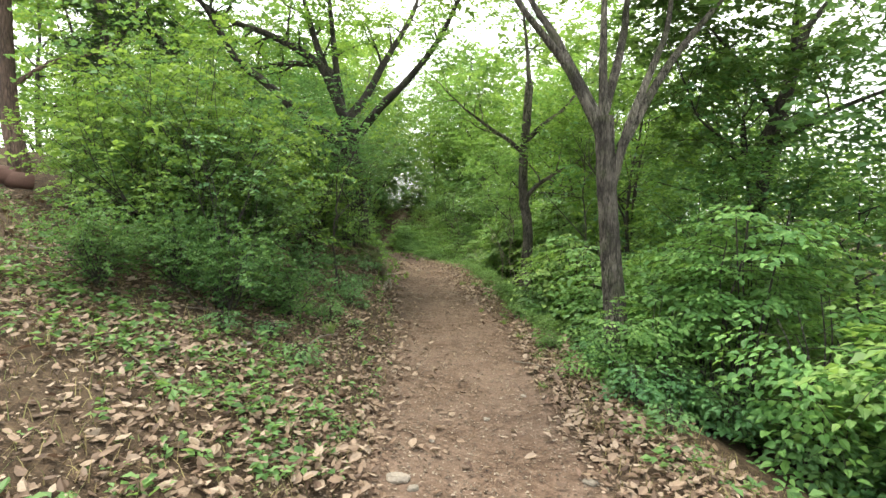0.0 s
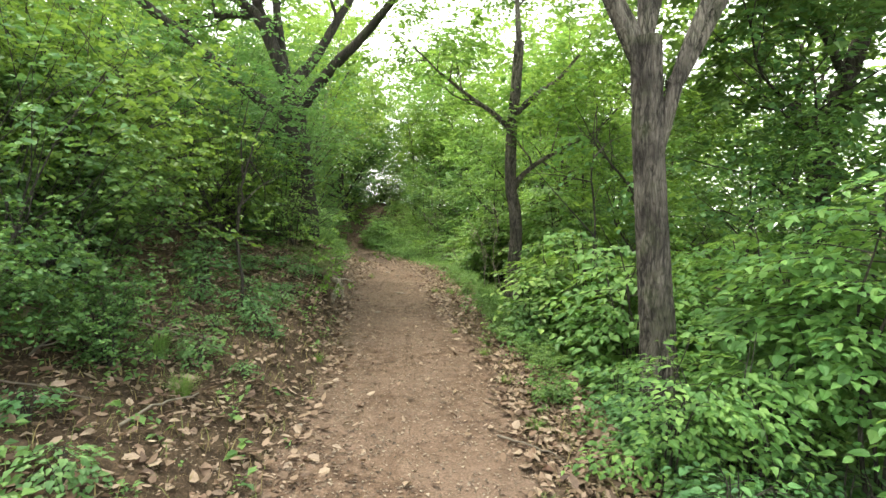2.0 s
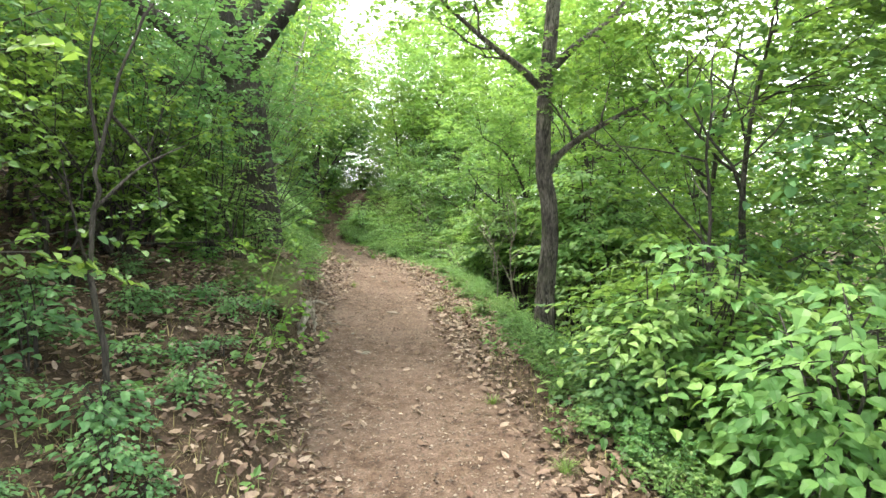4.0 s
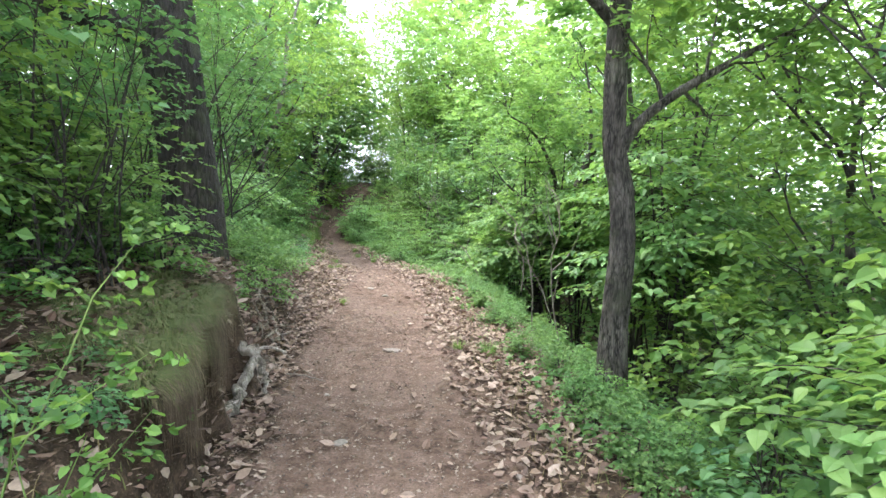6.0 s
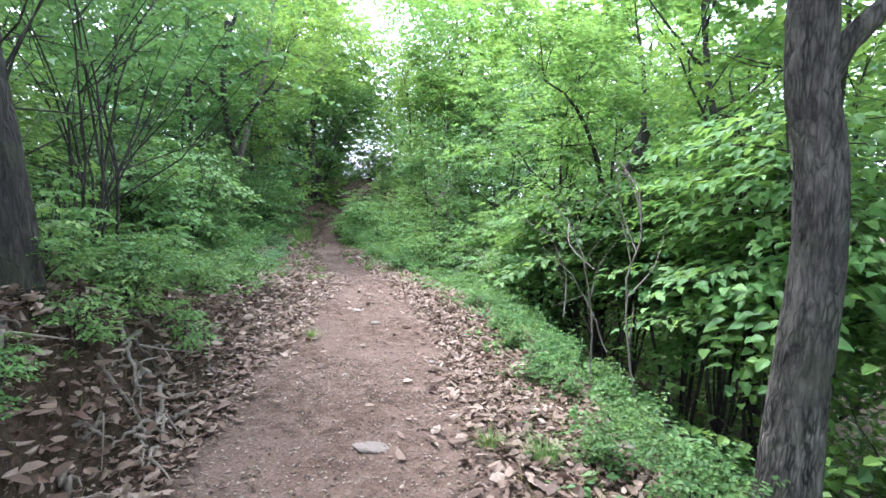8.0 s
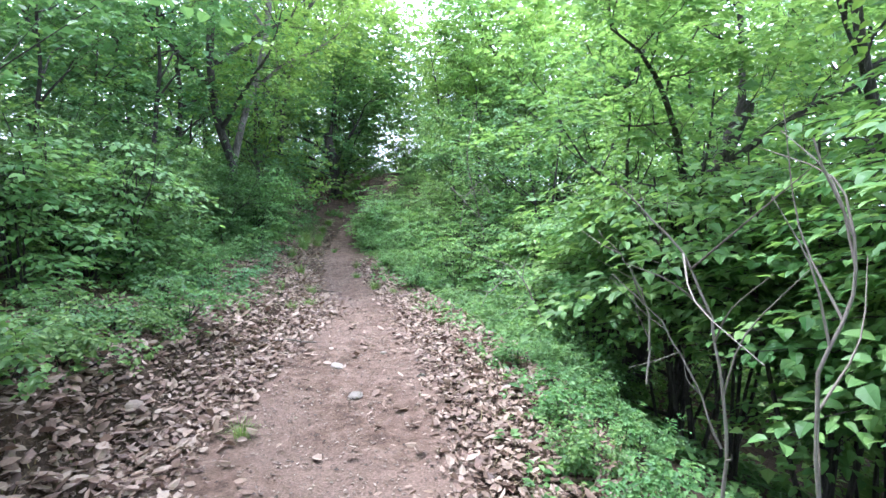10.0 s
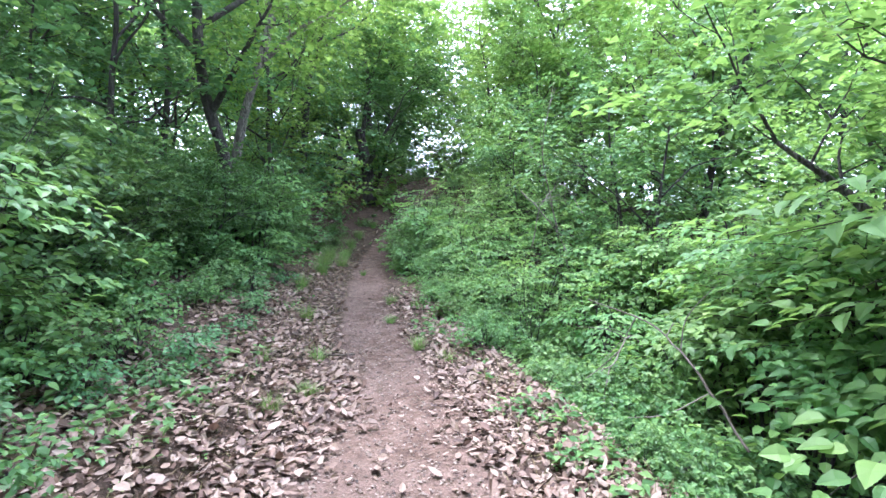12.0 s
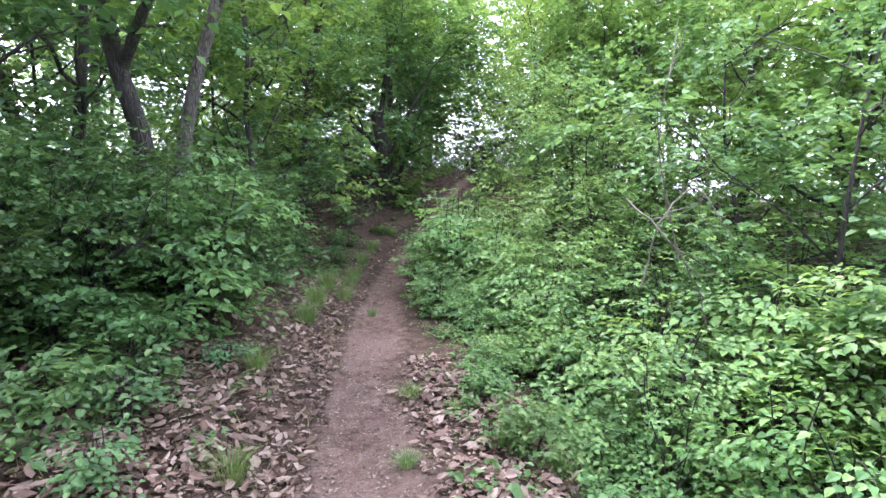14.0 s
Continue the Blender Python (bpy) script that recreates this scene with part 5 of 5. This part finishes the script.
for i, (a, b) in enumerate([((0.86, 5.75), (1.2, 5.35)), ((-3.6, 5.0), (-2.7, 5.9)), ((-3.0, 5.8), (-2.2, 4.8)), ((-4.0, 5.2), (-3.1, 5.0)), ((-1.85, 5.3), (-1.9, 5.9)), ((-2.4, 4.7), (-1.4, 5.1)), ((-1.2, 5.0), (-1.05, 5.6)),
                            ((-1.6, 3.2), (-2.2, 3.6)), ((1.5, 13.3), (1.9, 12.9)), ((0.9, 17.2), (1.7, 16.5)), ((-0.95, 11.6), (-0.6, 11.4)), ((-0.9, 16.5), (-1.4, 16.2)), ((-1.3, 19.0), (-1.6, 18.6)), ((-2.2, 6.1), (-1.3, 6.4))]):
    mid = ((a[0] + b[0]) / 2 + 0.05 * math.sin(i), (a[1] + b[1]) / 2)
    stick("fallen_twig", [lying(*a), lying(*mid, 0.05), lying(*b, 0.04)], 0.009, 0.004, TWIG, "dry grey-brown twig lying on the leaf litter", "twig", 6, i % 3, 500 + i)
def down_bank(y, y1, u0, u1, lift=0.03):
    """A line that follows the bank from u0 to u1 metres outside the path edge."""
    pts = []
    for f in np.linspace(0, 1, 5):
        yy = y + (y1 - y) * f
        u = u0 + (u1 - u0) * f
        pts.append(lying(float(along(XC, yy) - along(HW, yy) - u), yy, lift + 0.03 * math.sin(f * 5 + y * 7)))
    return pts


PALE_ROOT = bark_material("pale_root", (0.22, 0.19, 0.15), (0.6, 0.55, 0.48), 26.0)
tangle = random.Random(12)
for i in range(26):
    a, u = tangle.uniform(11.4, 12.9), tangle.uniform(0.02, 0.42)
    stick("exposed_root", down_bank(a, a + tangle.choice((-1, 1)) * tangle.uniform(0.15, 0.6), u, max(u + tangle.uniform(-0.25, 0.08), -0.03), tangle.uniform(0.01, 0.06)), tangle.uniform(0.007, 0.02), 0.005, ROOT, "weathered grey-brown root tangled on the bank", "root", 8, i % 3, 620 + i)
stick("exposed_root", [(-1.2, 11.08, 0.42), (-1.1, 11.03, 0.37), (-1.05, 10.96, 0.29), (-1.07, 10.84, 0.18), (-1.1, 10.72, 0.09), (-1.14, 10.62, 0.04)], 0.03, 0.042, PALE_ROOT, "thick bare pale root bent over the eroded bank", "root", 12, 0, 520)
stick("exposed_root", [(-1.12, 11.06, 0.38), (-1.03, 11.04, 0.32), (-0.99, 11.06, 0.2), (-0.98, 11.05, 0.03)], 0.026, 0.016, PALE_ROOT, "short bare pale root hanging down the bank", "root", 10, 2, 521)
for i, pts in enumerate([[(1.9, 15.6, 0.0), (1.95, 15.8, 0.5), (1.8, 16.0, 0.9), (1.6, 16.1, 1.15)], [(2.3, 15.2, -0.3), (2.15, 15.5, 0.2), (1.95, 15.7, 0.55), (1.7, 16.0, 0.8)], [(2.9, 16.4, 0.2), (2.4, 16.3, 0.7), (2.05, 16.2, 1.2), (1.95, 16.2, 1.5)],
                         [(1.45, 17.6, -0.05), (1.3, 18.2, 0.3), (1.15, 18.7, 0.45), (0.8, 19.3, 0.5)], [(0.9, 22.6, 0.9), (0.75, 22.6, 1.5), (0.6, 22.5, 2.2), (0.75, 22.4, 3.0)], [(0.5, 22.3, 0.7), (0.6, 22.2, 1.3), (0.9, 22.3, 1.6), (1.2, 22.2, 1.2)],
                         [(0.3, 22.2, 1.5), (0.6, 22.0, 1.2), (0.9, 22.1, 0.8), (1.0, 22.0, 0.4)], [(1.5, 20.0, -0.1), (1.2, 19.4, 0.15), (0.9, 18.7, 0.1), (0.7, 18.2, 0.2)]]):
    stick("dead_branch", pts, 0.010, 0.004, TWIG, "bare grey dead branch caught in the shrubs", "branch", 6, 4, 540 + i)

stick("fallen_log", [lying(-7.4, 7.7, 0.12), lying(-6.7, 7.8, 0.13), lying(-6.1, 8.0, 0.1)], 0.16, 0.13, island_material("red_log", [(0.0, (0.13, 0.062, 0.048)), (1.0, (0.1, 0.055, 0.042))], 0.85, 0.01), "thick reddish log lying at the clearing", "log", 12, 0, 570)


def stalks(places, height):
    """Dry and half-green grass stalks standing and leaning among the litter."""
    n = len(places)
    a = rng.uniform(0, 6.283, n)
    out = np.stack([np.cos(a), np.sin(a), np.zeros(n)], -1)
    h = height * rng.uniform(0.4, 1.3, n)
    w = np.stack([-np.sin(a), np.cos(a), np.zeros(n)], -1) * rng.uniform(0.0015, 0.004, n)[:, None]
    lean = rng.uniform(0.2, 1.6, n)
    rows = []
    for f in (0.0, 0.5, 1.0):
        c = places + out * (h * lean * f**1.5)[:, None] * 0.8
        c[:, 2] += h * (f - 0.35 * lean * f**2)
        rows += [c - w * (1.1 - f), c + w * (1.1 - f)]
    v = np.stack(rows, 1).reshape(-1, 3)
    return v, (np.array([[0, 1, 3, 2], [2, 3, 5, 4]])[None] + (np.arange(n) * 6)[:, None, None]).reshape(-1, 4)


v, q = stalks(np.concatenate([on_ground(9000, 0.4, 7.5, 0.1, 5.0, -1), on_ground(2500, 0.8, 8.0, 0.1, 1.2, 1), on_ground(2500, 7, 14, 0.1, 2.5, -1), on_ground(2500, 8, 20, 0.1, 1.0, 1), on_ground(2500, 15, 25, 0.0, 1.5, -1)]), 0.11)
tagged(quads_object("dry_stalks", v, q, DRY_GRASS), "thin straw-coloured grass stalks among the litter", "grass", kind="stuff")
weed = shrub("tall_weed", 95, 0.85, 0.16, LEAF_OAK, GRASS, "upright yellow-green weed beside the path", stems=2, kids=3, leaf_size=0.045, per=10, twig=0.12, flat=0.3, category="plant", stem_r=0.005)
weed.matrix_basis = pose(-0.98, 8.4, gz(-0.98, 8.4) - 0.02, 0, 10, 30)
stick("sapling", [lying(-1.45, 7.6, -0.03), (-1.5, 7.6, 1.2), (-1.47, 7.6, 1.67), (-1.37, 7.6, 2.05), (-1.2, 7.65, 2.5)], 0.016, 0.006, BARK_DARK, "thin dark bare sapling leaning over the bank", "sapling", 7, 4, 580)
stick("sapling", [lying(2.55, 9.0, -0.03), (2.52, 9.0, 1.24), (2.44, 9.0, 2.1), (2.5, 9.05, 2.9)], 0.018, 0.006, BARK_DARK, "thin dark sapling stem standing among bright leaves", "sapling", 7, 5, 581)
stick("sapling", [lying(1.75, 14.1, -0.03), (1.7, 14.1, 0.5), (1.55, 14.2, 1.1), (1.2, 14.3, 1.5)], 0.010, 0.004, TWIG, "crooked grey sapling on the slope below the path", "sapling", 7, 6, 582)
stick("sapling", [lying(2.0, 13.6, -0.03), (1.85, 13.7, 0.6), (1.95, 13.7, 1.2), (1.8, 13.8, 1.7)], 0.011, 0.004, TWIG, "crooked grey sapling on the slope below the path", "sapling", 7, 6, 583)

# ---- last growth: slopes beside the far bend, gaps in the canopy, loose leaves ----
rng = np.random.default_rng(2024)
for x, y, s in [(0.2, 22.9, 1.0), (1.0, 23.4, 1.3), (0.2, 24.9, 1.3), (1.3, 25.0, 1.5), (0.1, 26.6, 1.3), (1.2, 27.0, 1.5), (2.3, 24.0, 1.6), (2.6, 26.6, 1.6), (0.8, 29.0, 1.4), (2.4, 29.2, 1.6), (3.4, 22.6, 1.5), (1.9, 21.6, 1.2), (-0.2, 28.4, 1.2)]:
    plant("layer", x, y, s, 2)
for x, y, s in [(1.3, 20.6, 0.9), (0.6, 21.6, 0.9), (1.9, 19.6, 1.0), (2.4, 20.8, 1.3), (-0.3, 23.4, 0.9)]:
    plant("spray", x, y, s, 0)
for x, y, s in [(2.4, 22.6, 1.0), (3.0, 25.2, 1.1), (1.4, 28.0, 1.1), (3.6, 28.0, 1.2), (3.7, 10.3, 1.0), (4.5, 12.2, 1.15), (5.0, 8.6, 1.1), (-4.8, 20.4, 1.1), (-5.4, 22.8, 1.2), (-4.6, 24.8, 1.0)]:
    young(x, y, s)
for x, y, s in [(-2.0, 5.0, 0.6), (-2.6, 5.3, 0.6), (-1.6, 5.6, 0.5), (-3.0, 4.7, 0.55)]:
    plant("dark", x, y, s, 1)
for x, y, s in [(-3.6, 25.8, 0.8), (-3.9, 27.0, 0.9), (-3.4, 28.0, 0.6), (-3.5, 24.8, 0.8), (-4.3, 28.2, 0.9)]:
    plant("low", x, y, s)
for i, (x, y, h) in enumerate([(-3.15, 25.4, 0.4), (-3.3, 26.3, 0.45), (-3.35, 27.2, 0.4), (-3.05, 24.8, 0.4), (-3.2, 28.1, 0.35), (-2.85, 24.0, 0.4), (-2.3, 28.5, 0.3)]):
    grass_tuft(x, y, 260, h, h * 0.7, GRASS, 360 + i, GT)
for x, y, s in [(-1.3, 7.4, 0.7), (-1.7, 7.2, 0.8), (-1.5, 7.9, 0.75), (-2.0, 7.8, 0.8), (-1.15, 8.4, 0.6), (-1.75, 8.5, 0.75), (-2.2, 8.6, 0.8), (-1.0, 7.0, 0.5), (-1.4, 6.7, 0.55), (-1.45, 9.05, 0.6)]:
    plant("broad", x, y, s, 1)
v, q = dead_leaves(np.concatenate([on_ground(7000, 11.5, 20, -0.1, 1.1, -1), on_ground(5000, 12, 20, -0.05, 0.8, 1), on_ground(3000, 7.5, 12, 0.15, 1.6, -1), on_ground(3500, 0.5, 6, 0.1, 4.0, -1)]), 0.05)
tagged(quads_object("leaf_litter", v, q, LITTER), "smaller crumbled dead leaves between the larger ones", "dead leaves", kind="stuff")
